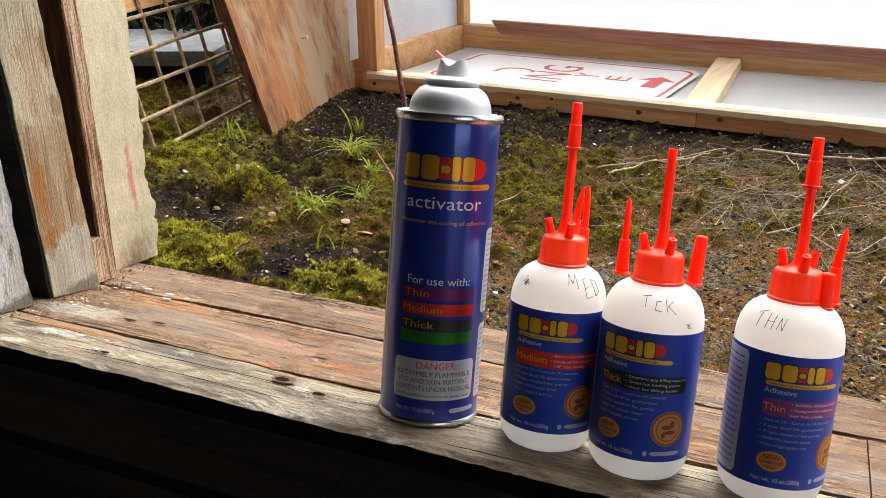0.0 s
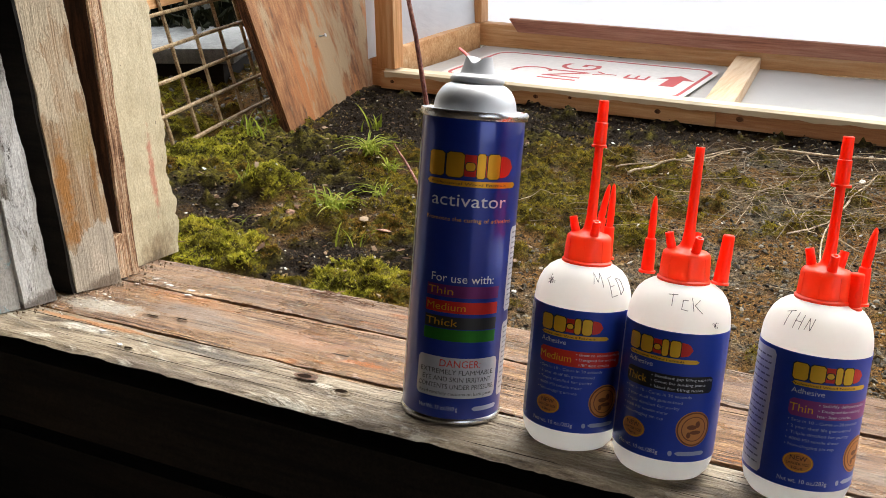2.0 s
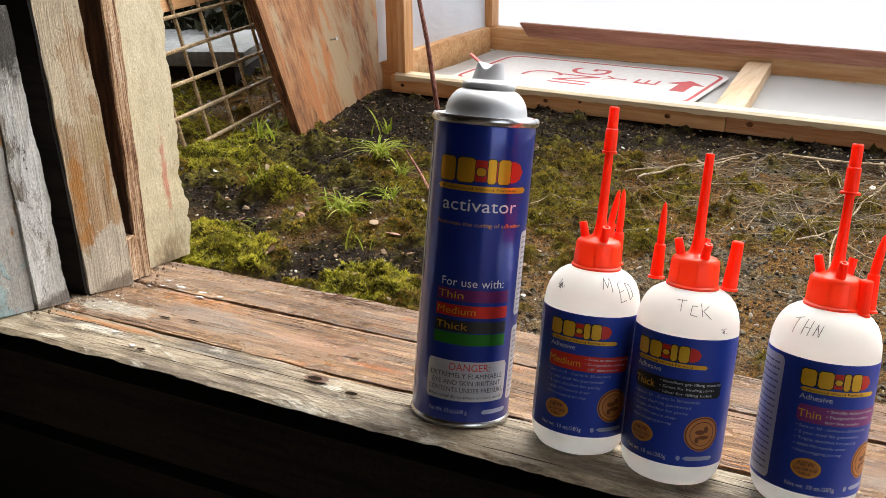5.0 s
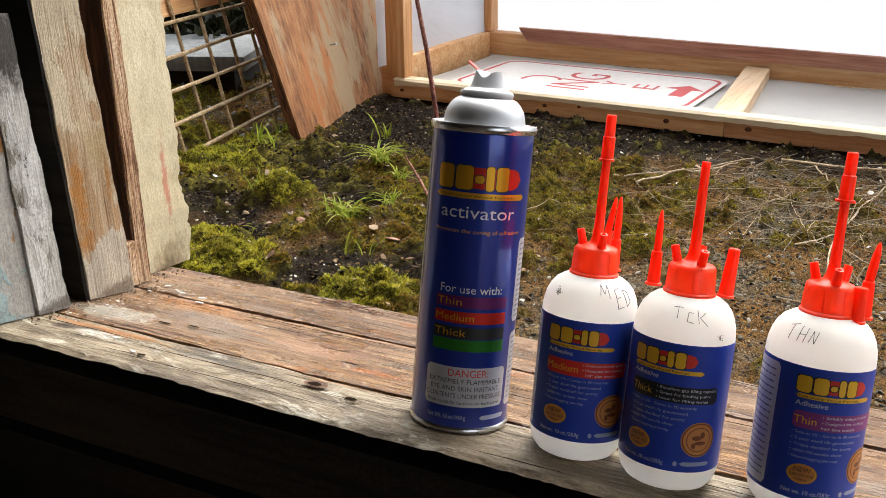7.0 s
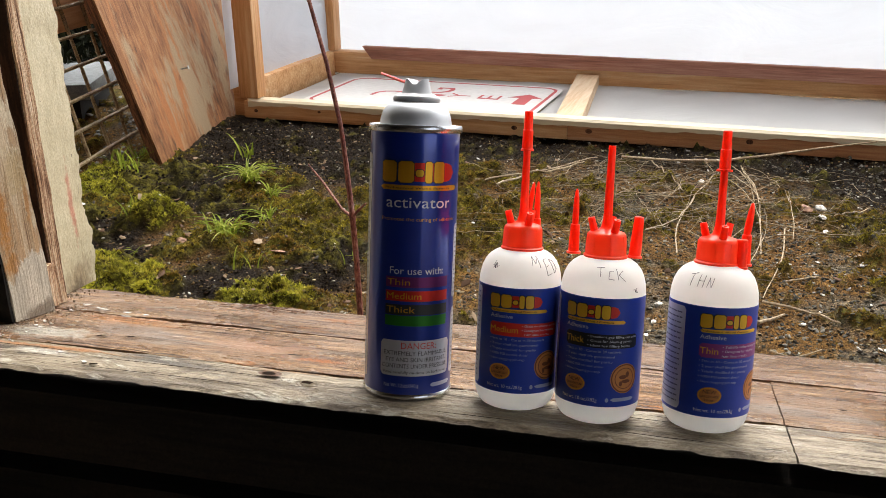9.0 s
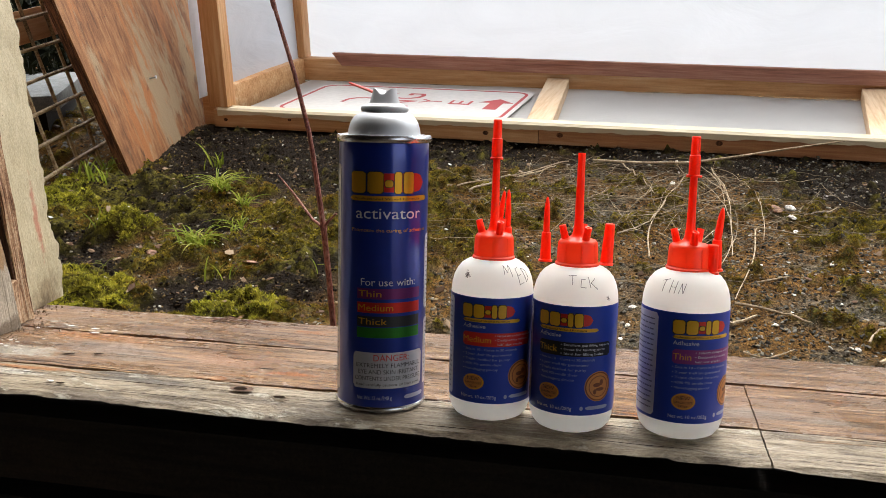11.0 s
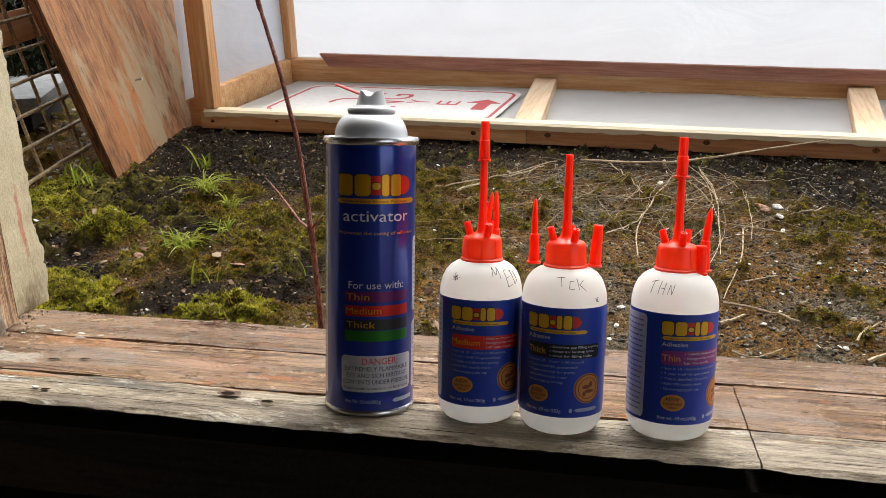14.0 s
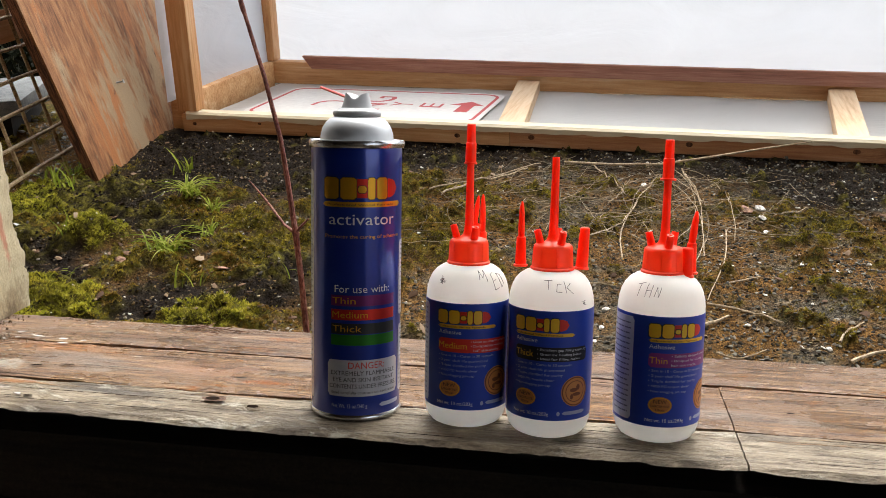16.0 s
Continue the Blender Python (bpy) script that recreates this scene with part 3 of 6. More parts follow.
solid("floor", bm, M_ROOM, Matrix.Identity(4), "unseen dusty board floor of the shed", kind="structure")
bm = bmesh.new()
box(bm, WALLX0, WALLX1, -3.3, 0.297, WALLZ1, WALLZ1 + 0.1)
solid("ceiling", bm, M_ROOM, Matrix.Identity(4), "unseen dim shed ceiling that closes the room off", kind="structure")


# the left window jamb: upright boards standing on the slope of the sill
def upright(x0, x1, y0, y1, seed, ragged=0.0, top=1.05, wob=0.0006, lean0=0.0, lean1=0.0, skew=0.0):
    bm = bmesh.new()
    n = 150
    rings = []
    for k in range(n + 1):
        t = k / n
        q = []
        for (x, y) in ((x0, y0), (x1, y0), (x1, y1), (x0, y1)):
            base = -y * math.tan(radians(SLOPE)) + 0.001
            z = base + (top - base) * t ** 1.6
            dx = wob * noise.noise((x * 50, y * 50 + seed, z * 12)) * 2 + 0.25 * wob * noise.noise((seed, y * 90, z * 90))
            dy = wob * noise.noise((x * 50 + 9, y * 50 + seed, z * 35)) * 1.5
            if ragged and y == y1:
                dy += ragged * (noise.noise((seed, 0, z * 16)) * 1.0 + 0.6 * noise.noise((seed, 2, z * 60)) + 0.35 * noise.noise((seed, 3, z * 190)))
            dy += (lean0 if y == y0 else lean1) * (z - base)
            if y == y1:
                dx += skew
            q.append(bm.verts.new((x + dx, y + dy, z)))
        rings.append(q)
    for a, b in zip(rings, rings[1:]):
        for i in range(4):
            bm.faces.new((a[i], a[(i + 1) % 4], b[(i + 1) % 4], b[i]))
    bm.faces.new(rings[0][::-1])
    bm.faces.new(rings[-1])
    return bm


jamb = thing("window_jamb", Matrix.Identity(4), "weathered window jamb of peeling upright boards", "window jamb", kind="structure")
part("board", upright(-0.58, -0.437, 0.0535, 0.0885, 1.0, ragged=0.0016, wob=0.0012, top=0.235, lean1=-0.036), M_WHITEJAMB, jamb, "flaking white painted board")
part("board", upright(-0.58, -0.439, -0.055, 0.0528, 8.0, top=0.2), M_TEAL, jamb, "worn board with teal and orange paint")
part("board", upright(-0.58, -0.443, 0.1165, 0.171, 2.0, ragged=0.0013, wob=0.0011, lean0=-0.031, lean1=-0.056), M_JAMB, jamb, "half-stripped cream board with bare orange grain")
part("board", upright(-0.58, -0.4575, 0.1945, 0.2085, 3.0, wob=0.0011, lean0=0.012, lean1=0.02), M_STRIP, jamb, "split bare wood stop")
# Black strip paints the shade deep in the groove.
part("board", upright(-0.58, -0.484, 0.1715, 0.1925, 5.0, lean0=-0.056, lean1=0.012), M_SHADE_BLACK, jamb, "black strip for the shade in the groove")
# Thin dark board puts the shade on the stop's side into colour.
part("board", upright(-0.58, -0.4595, 0.1928, 0.1943, 11.0, lean0=0.012, lean1=0.012), M_SHADED_WOOD, jamb, "thin dark brown board for the stop's shaded side")
part("board", upright(-0.483, -0.4535, 0.1718, 0.1925, 7.0, top=0.003, wob=0.0015), M_STRIP, jamb, "pale splintered wood block in the groove")
# Black strips put the shade between the two boards into colour.
part("board", upright(-0.58, -0.50, 0.089, 0.1125, 4.0, lean0=-0.036, lean1=-0.031), M_SHADE_BLACK, jamb, "black strip for the shade in the recess")
part("board", upright(-0.58, -0.4438, 0.1128, 0.1162, 9.0, lean0=-0.031, lean1=-0.031), M_SHADE_BLACK, jamb, "thin black strip for the board's shaded edge")
part("board", upright(-0.58, -0.472, 0.2092, 0.314, 6.0, ragged=0.0085, wob=0.0016, lean0=0.02, skew=-0.025), M_CREAM, jamb, "cream casing board with broken ragged edge")


# ================= cold frame outside =================
def lumber(x0, x1, y0, y1, z0, z1, cell=0.05):
    bm = bmesh.new()
    box(bm, x0, x1, y0, y1, z0, z1, 0.003)
    return bm


cold = thing("cold_frame", COLD, "pine cold frame clad in white plastic sheeting", "cold frame")
part("front_rail", lumber(0.036, 0.88, 0.0, 0.04, 0.007, 0.051), M_PINE, cold, "pine front rail with dark knots")
part("front_rail", lumber(0.8805, 2.9, 0.0, 0.04, 0.007, 0.051), M_PINE_RED, cold, "darker reddish pine front rail")
part("corner_post", lumber(0.025, 0.08, 0.0, 0.042, 0.058, 0.7), M_PINE_UP, cold)
part("corner_post", lumber(-0.026, 0.025, 0.575, 0.62, 0.0895, 0.7), M_PINE_UP, cold)
part("side_rail", lumber(-0.018, 0.022, 0.041, 0.574, 0.001, 0.0885), M_PINE, cold)
part("rear_rail", lumber(-0.026, 2.9, 0.575, 0.62, 0.022, 0.0885), M_PINE, cold)


def cross_block(x0, x1, shift, label):
    """A pale block laid on the floor from the rear rail to the front rail, set askew by shift."""
    bm = lumber(x0, x1, 0.041, 0.574, 0.018, 0.054)
    for v in bm.verts:
        v.co.x += shift * (0.574 - v.co.y) / 0.533
    part("cross_block", bm, M_PINE_PALE, cold, label)


cross_block(0.787, 0.85, 0.056, "pale pine cross block")
cross_block(1.62, 1.685, -0.036, "pale pine cross block")


def sheet(p, u, v, nu, nv, amp, seed, scale=2.0):
    bm = bmesh.new()
    p, u, v = Vector(p), Vector(u), Vector(v)
    w = u.cross(v).normalized()
    g = [[bm.verts.new(p + u * (i / nu) + v * (j / nv) + w * amp * (noise.noise((i / nu * u.length * scale + seed, j / nv * v.length * scale, seed)) + 0.4 * noise.noise((i / nu * u.length * scale * 3.1 + seed, j / nv * v.length * scale * 2.2, seed + 3)))) for i in range(nu + 1)] for j in range(nv + 1)]
    for a, b in zip(g, g[1:]):
        for i in range(nu):
            bm.faces.new((a[i], a[i + 1], b[i + 1], b[i]))
    return bm


part("sheeting", sheet((-0.01, 0.632, 0.03), (2.95, 0, 0), (0, 0, 0.68), 80, 30, 0.006, 1.0), M_SHEET, cold, "white translucent plastic back sheet")
part("sheeting", sheet((0.0, 0.0, 0.078), (0, 0.64, 0), (0, 0, 0.62), 30, 30, 0.006, 4.0, 4.0), M_SHEET, cold, "white translucent plastic side sheet")
part("sheeting", sheet((0.041, 0.041, 0.022), (2.85, 0, 0), (0, 0.533, 0), 160, 40, 0.004, 8.0, 5.0), M_FLOORSHEET, cold, "grey rumpled plastic floor sheet")
bm = bmesh.new()
g = []
for i in range(181):
    x = 0.05 + 2.85 * i / 180
    lip = 0.0042 + 0.0022 * noise.noise((x * 9, 0, 0)) + 0.0015 * noise.noise((x * 31, 2, 0))
    g.append([bm.verts.new(q) for q in ((x, -0.003, 0.0515 - lip * 2.6), (x, -0.0038, 0.0515), (x, 0.002, 0.0555 + lip * 0.3), (x, 0.02, 0.0565 + 0.002 * noise.noise((x * 14, 4, 0))), (x, 0.0445, 0.0545), (x, 0.0455, 0.036))])
for a, b in zip(g, g[1:]):
    for k in range(5):
        bm.faces.new((a[k], b[k], b[k + 1], a[k + 1]))
part("sheet_edge", bm, M_WRAP, cold, "creamy sheet edge folded over the rail")

for k, (x, z, r) in enumerate(((0.07, 0.027, 0.0045), (0.25, 0.034, 0.0035), (0.465, 0.03, 0.005), (0.55, 0.036, 0.0035), (0.755, 0.027, 0.0055), (0.93, 0.03, 0.006), (1.28, 0.03, 0.006), (1.62, 0.03, 0.006), (1.95, 0.03, 0.005))):
    bm = bmesh.new()
    lathe(bm, [(0, 0.0), (r * 0.5, 0.0004), (r, 0.0003), (r * 1.15, -0.0008)], 14, (x, -0.0003, z), Matrix.Rotation(radians(90), 4, "X") @ Matrix.Diagonal((1.2, 0.85, 1, 1)))
    part("knot", bm, M_PLY_EDGE, cold, "dark knot in the rail")
# brown plank along the face of the rear rail
bm = bmesh.new()
box(bm, 0.0, 2.4, -0.0085, 0.0085, 0.0, 0.038, 0.002)
for v in bm.verts:
    if v.co.x < 0.1:
        v.co.x += (0.04 - v.co.z) * 0.8
solid("loose_plank", bm, M_REDWOOD, COLD @ pose(0.122, 0.566, 0.0725, 0, 0.36, 0), "reddish-brown loose plank nailed along the rear rail", "plank")

# the sign lying on the floor sheet, its reading direction turned away
SIGN = COLD @ pose(0.468, 0.30, 0.0285, 0, 0, -1.2)


def rounded(w, h, r, n=8):
    pts = []
    for cx, cy, a0 in ((w / 2 - r, h / 2 - r, 0), (-w / 2 + r, h / 2 - r, 90), (-w / 2 + r, -h / 2 + r, 180), (w / 2 - r, -h / 2 + r, 270)):
        for k in range(n + 1):
            a = radians(a0 + 90 * k / n)
            pts.append((cx + r * math.cos(a), cy + r * math.sin(a)))
    return pts


def frame_band(bm, outer, inner, z0, z1):
    n = len(outer)
    a = [bm.verts.new((x, y, z1)) for x, y in outer]
    b = [bm.verts.new((x, y, z1)) for x, y in inner]
    c = [bm.verts.new((x, y, z0)) for x, y in outer]
    d = [bm.verts.new((x, y, z0)) for x, y in inner]
    for k in range(n):
        j = (k + 1) % n
        bm.faces.new((a[k], a[j], b[j], b[k]))
        bm.faces.new((c[k], c[j], a[j], a[k]))
        bm.faces.new((d[j], d[k], b[k], b[j]))


def glyphs(body):
    """The flat mesh of a text: 2D vertices scaled to one cap height, faces, and its width."""
    cu = bpy.data.curves.new("text", "FONT")
    cu.body, cu.size, cu.resolution_u = body, 1.0, 3
    ob = new("text", cu)
    bpy.context.view_layer.update()
    me = bpy.data.meshes.new_from_object(ob.evaluated_get(bpy.context.evaluated_depsgraph_get()))
    vs = [(v.co.x, v.co.y) for v in me.vertices]
    fs = [tuple(f.vertices) for f in me.polygons]
    bpy.data.objects.remove(ob)
    bpy.data.meshes.remove(me)
    bpy.data.curves.remove(cu)
    x0 = min(x for x, y in vs)
    wide = max(x for x, y in vs) - x0
    return [((x - x0), y) for x, y in vs], fs, wide


def flat_text(body, x, y, w, h, turn, parent, material, z=0.0018, name="lettering"):
    """Lettering on a flat face: lower left corner at x, y, w wide, capitals h high, turned by degrees."""
    vs, fs, wide = glyphs(body)
    bm = bmesh.new()
    c, s = math.cos(radians(turn)), math.sin(radians(turn))
    put = []
    for a, b in vs:
        a, b = a * w / wide, b * h / 0.69
        put.append(bm.verts.new((x + a * c - b * s, y + a * s + b * c, z)))
    for f in fs:
        bm.faces.new([put[i] for i in f])
    return part(name, bm, material, parent, smooth=False)


def moved(pts, dx=-0.0175):
    return [(x + dx, y) for x, y in pts]


sign = thing("metal_sign", SIGN, "white metal sign with red border and arrow lying flat", "sign")
bm = bmesh.new()
slab(bm, moved(rounded(0.645, 0.37, 0.05)), 0.0, 0.0014)
part("plate", bm, M_SIGNWHITE, sign, smooth=False)
bm = bmesh.new()
frame_band(bm, moved(rounded(0.62, 0.345, 0.045)), moved(rounded(0.602, 0.327, 0.037)), 0.0012, 0.0018)
part("border", bm, M_SIGNRED, sign, "red border line", smooth=False)
bm = bmesh.new()
slab(bm, [(0.232, 0.068), (0.185, 0.02), (0.216, 0.02), (0.216, -0.06), (0.252, -0.06), (0.252, 0.02), (0.28, 0.02)], 0.0012, 0.0018)
part("arrow", bm, M_SIGNRED, sign, "red arrow", smooth=False)
flat_text("ING", 0.015, -0.105, 0.2, 0.105, 90, sign, M_SIGNRED)
flat_text("Y", 0.085, -0.02, 0.05, 0.06, 90, sign, M_SIGNRED)
flat_text("E", 0.168, -0.02, 0.05, 0.06, 90, sign, M_SIGNRED)
bm = bmesh.new()
pts = [(-0.185, -0.05), (-0.18, -0.015), (-0.165, 0.004), (-0.14, 0.012), (-0.115, 0.01), (-0.095, -0.002), (-0.088, -0.02)]
tube(bm, [(x, y, 0.0016) for x, y in pts], [0.0055] * len(pts), 8)
for v in bm.verts:
    v.co.z = 0.0012 + 0.0006 * (v.co.z > 0.0016)
part("painted_curve", bm, M_SIGNRED, sign, "red stroke of a worn letter", smooth=False)

# ================= plywood, wire mesh, step =================
PB0, PB1 = Vector((-0.935, 1.205, -0.236)), Vector((-0.995, 1.665, -0.225))
u = (PB1 - PB0).normalized()
side = Vector((-u.y, u.x, 0))


def leaning(base, along, lean):
    s = Vector((-along.y, along.x, 0))
    up = s * math.sin(radians(lean)) + Vector((0, 0, 1)) * math.cos(radians(lean))
    m = Matrix.Identity(4)
    m.col[0][:3], m.col[1][:3], m.col[2][:3], m.col[3][:3] = along, along.cross(up) * -1, up, base
    return m


PLY = leaning(PB0, u, 15)
ply = thing("plywood_panel", PLY, "weathered plywood offcut with flaking grey paint, leaning", "plywood panel")
bm = bmesh.new()
n = 60
low = [(i / n * 0.85, 0.012 * noise.noise((i * 0.35, 1, 0)) + 0.006 * noise.noise((i * 1.3, 4, 0))) for i in range(n + 1)]
pts = [(x - 0.03 * (z / 0.8), z) for x, z in low] + [(0.85, 0.9), (-0.05, 0.9)]
f = [bm.verts.new((x, 0.0, z)) for x, z in pts]
b = [bm.verts.new((x, 0.004, z)) for x, z in pts]
bm.faces.new(f)
bm.faces.new(b[::-1])
for k in range(len(pts)):
    j = (k + 1) % len(pts)
    bm.faces.new((f[k], f[j], b[j], b[k]))
part("face_veneer", bm, M_PLY, ply, smooth=False)
bm = bmesh.new()
f = [bm.verts.new((x - 0.001, 0.0045, z)) for x, z in pts]
b = [bm.verts.new((x - 0.002, 0.021, z)) for x, z in pts]
bm.faces.new(f)
bm.faces.new(b[::-1])
for k in range(len(pts)):
    j = (k + 1) % len(pts)
    bm.faces.new((f[k], f[j], b[j], b[k]))
part("core", bm, M_PLY_EDGE, ply, "dark split plywood core", smooth=False)
bm = bmesh.new()
tube(bm, [(0.262, 0.003, 0.198), (0.262, -0.008, 0.197), (0.262, -0.016, 0.197)], [0.002, 0.002, 0.0022], 8)
lathe(bm, [(0, 0), (0.0045, 0), (0.0045, 0.0015), (0, 0.0015)], 10, (0.262, -0.016, 0.197), Matrix.Rotation(radians(90), 4, "X"))
part("nail", bm, M_SILVER, ply, "bent steel nail")

MB0, MB1 = Vector((-1.043, 0.9355, -0.18)), Vector((-1.11, 1.375, -0.18))
mu = (MB1 - MB0).normalized()
wire = thing("wire_mesh_panel", leaning(MB0, mu, 12), "rusty tan welded wire mesh panel standing in moss", "wire mesh")
for k in range(-1, 12):
    bm = bmesh.new()
    z = 0.0625 * k
    tube(bm, [(-0.5 + 0.1 * i, 0.0008 * math.sin(i * 1.7 + k), z + 0.001 * math.sin(i + k * 2)) for i in range(18)], [0.0042 if k >= 0 else 0.0055] * 18, 7)
    part("crosswise_wire", bm, M_WIRE, wire)
for k in range(16):
    bm = bmesh.new()
    x = -0.47 + 0.098 * k
    tube(bm, [(x + 0.001 * math.sin(i * 2 + k), 0.0085, -0.075 + 0.075 * i) for i in range(12)], [0.0042] * 12, 7)
    part("upright_wire", bm, M_WIRE, wire)
bm = bmesh.new()
box(bm, -0.5, 0.9, 0.0135, 0.032, 0.262, 0.33, 0.002)
part("stiffening_board", bm, M_PINE, wire, "tan timber board behind the wires")

# a filled sack standing in the dark under the window
bm = bmesh.new()
rings = []
for j in range(23):
    t = j / 22
    r = 0.16 * (1 - t ** 5) ** 0.5 * (0.9 + 0.2 * math.sin(t * 9))
    rings.append([bm.verts.new((r * 1.2 * math.cos(a) * (1 + 0.16 * noise.noise((math.cos(a) * 2, math.sin(a) * 2, t * 7))), r * 0.6 * math.sin(a) * (1 + 0.16 * noise.noise((math.cos(a) * 2, math.sin(a) * 2, t * 7 + 5))), 1.05 * t + 0.02 * noise.noise((math.cos(a), math.sin(a), t)) * (t > 0.05))) for a in [k * 2 * math.pi / 30 for k in range(30)]])
for a, b in zip(rings, rings[1:]):
    for k in range(30):
        bm.faces.new((a[k], a[(k + 1) % 30], b[(k + 1) % 30], b[k]))
bm.faces.new(rings[0][::-1])
solid("filled_sack", bm, M_SACK, pose(-0.40, -0.14, WALLZ0 + 0.001), "dark brown sack standing in shade under the sill", "sack")

for x, y, s in ((-0.428, 0.205, 0.008), (-0.40, 0.193, 0.006), (-0.375, 0.19, 0.007), (-0.366, 0.176, 0.008), (-0.41, 0.197, 0.004), (-0.352, 0.188, 0.004), (-0.31, 0.03, 0.005), (-0.345, 0.048, 0.006)):
    flake(x, y, s)
for k in range(16):
    flake(cr.uniform(-0.43, -0.395), cr.uniform(0.05, 0.19), cr.uniform(0.0015, 0.004))
# crumbs of dirt and rotten wood gathered at the foot of the jamb
bm = bmesh.new()
for k in range(170):
    y = cr.uniform(0.03, 0.27)
    foot = -0.437 if y < 0.09 else -0.443 if y < 0.195 else -0.47 - 0.02 * (y - 0.2) / 0.1
    r = cr.uniform(0.0004, 0.0013)
    m = Matrix.Translation((foot + 0.001 + abs(cr.gauss(0, 0.013)), y, 0.0011)) @ Euler((cr.uniform(0, 6), cr.uniform(0, 6), cr.uniform(0, 6))).to_matrix().to_4x4() @ Matrix.Diagonal((r * cr.uniform(0.6, 1.6), r, r * 0.45, 1))
    bmesh.ops.create_cube(bm, size=1.4, matrix=m)
crumbs = part("dirt_crumbs", bm, wood("rotten_wood_dirt", [(0.1, (0.05, 0.03, 0.017)), (0.5, (0.2, 0.14, 0.085)), (0.9, (0.5, 0.46, 0.38))], (260, 260, 260), rough=0.9), smooth=False)
crumbs.matrix_world = SILL
tagged(crumbs, "brown crumbs of rotten wood at the foot of the jamb", "dirt", kind="stuff")
# ragged gap litter: brown needles on the back plank
for k in range(26):
    bm = bmesh.new()
    l = cr.uniform(0.004, 0.012)
    tube(bm, [(-l, 0, 0), (0, cr.uniform(-0.001, 0.001), 0.0006), (l, 0, 0)], [0.0004, 0.0005, 0.0003], 5)
    solid("dry_needle", bm, M_LEAFLITTER, SILL @ pose(cr.gauss(-0.262, 0.016), cr.gauss(0.262, 0.006), 0.0018, 0, 0, cr.uniform(0, 180)), "tiny brown dry needle on the sill", "dry needle", "dry needles on the sill")

# ================= the aerosol can and the three bottles =================
def wrap(a, z, r):
    """A point of a round wall: angle in degrees, 0 facing -y and growing to +x, height, radius."""
    return (r * math.sin(radians(a)), -r * math.cos(radians(a)), z)


def wrap_patch(bm, a0, a1, z0, z1, r, n=0, round_deg=0.0, sides=1):
    """A printed field on a round wall with rounded ends."""
    n = n or max(6, int(abs(a1 - a0) / 4))
    rr = (z1 - z0) / 2 if round_deg else 0
    cols = []
    for i in range(n + 1):
        a = a0 + (a1 - a0) * i / n
        cut = 0.0
        if round_deg:
            for d, on in ((a - a0, sides & 1), (a1 - a, sides & 2)):
                if on and d < round_deg:
                    q = 1 - d / round_deg
                    cut = max(cut, 1 - math.sqrt(max(0.0, 1 - q * q)))
        lim = min(rr, round_deg * math.pi / 180 * r) if round_deg else 0
        cols.append([bm.verts.new(wrap(a, z0 + cut * lim * 0.98, r)), bm.verts.new(wrap(a, z1 - cut * lim * 0.98, r))])
    for p, q in zip(cols, cols[1:]):
        bm.faces.new((p[0], q[0], q[1], p[1]))


def wrap_disc(bm, ac, zc, ra, rz, r, n=28, inner=0.0):
    edge = [bm.verts.new(wrap(ac + ra * math.cos(k * 2 * math.pi / n), zc + rz * math.sin(k * 2 * math.pi / n), r)) for k in range(n)]
    if inner:
        ins = [bm.verts.new(wrap(ac + inner * ra * math.cos(k * 2 * math.pi / n), zc + inner * rz * math.sin(k * 2 * math.pi / n), r)) for k in range(n)]
        for k in range(n):
            bm.faces.new((edge[k], edge[(k + 1) % n], ins[(k + 1) % n], ins[k]))
    else:
        steps = max(2, int(ra / 3.5))
        last = edge
        for s in range(steps - 1, 0, -1):
            q = s / steps
            ring = [bm.verts.new(wrap(ac + q * ra * math.cos(k * 2 * math.pi / n), zc + q * rz * math.sin(k * 2 * math.pi / n), r)) for k in range(n)]
            for k in range(n):
                bm.faces.new((last[k], last[(k + 1) % n], ring[(k + 1) % n], ring[k]))
            last = ring
        mid = bm.verts.new(wrap(ac, zc, r))
        for k in range(n):
            bm.faces.new((mid, last[k], last[(k + 1) % n]))


def wrap_text(body, a0, a1, z, h, r, parent, material, slant=0.0, name="lettering"):
    """Lettering on a round wall from angle a0 to a1, its capitals h high over z."""
    vs, fs, wide = glyphs(body)
    bm = bmesh.new()
    put = [bm.verts.new(wrap(a0 + (a1 - a0) * x / wide, z + y * h / 0.69, r)) for x, y in vs]
    for f in fs:
        bm.faces.new([put[i] for i in f])
    return part(name, bm, material, parent, smooth=False)


def wrap_lines(a0, a1, z, h, r, parent, material, seed, name="fine_print"):
    """A line of print too small to read: a row of short bars."""
    rnd = random.Random(seed)
    bm = bmesh.new()
    a = a0
    while a < a1 - 1.5:
        w = min(rnd.uniform(3, 9), a1 - a)
        wrap_patch(bm, a, a + w, z, z + h, r, 3)
        a += w + 1.3
    return part(name, bm, material, parent, smooth=False)


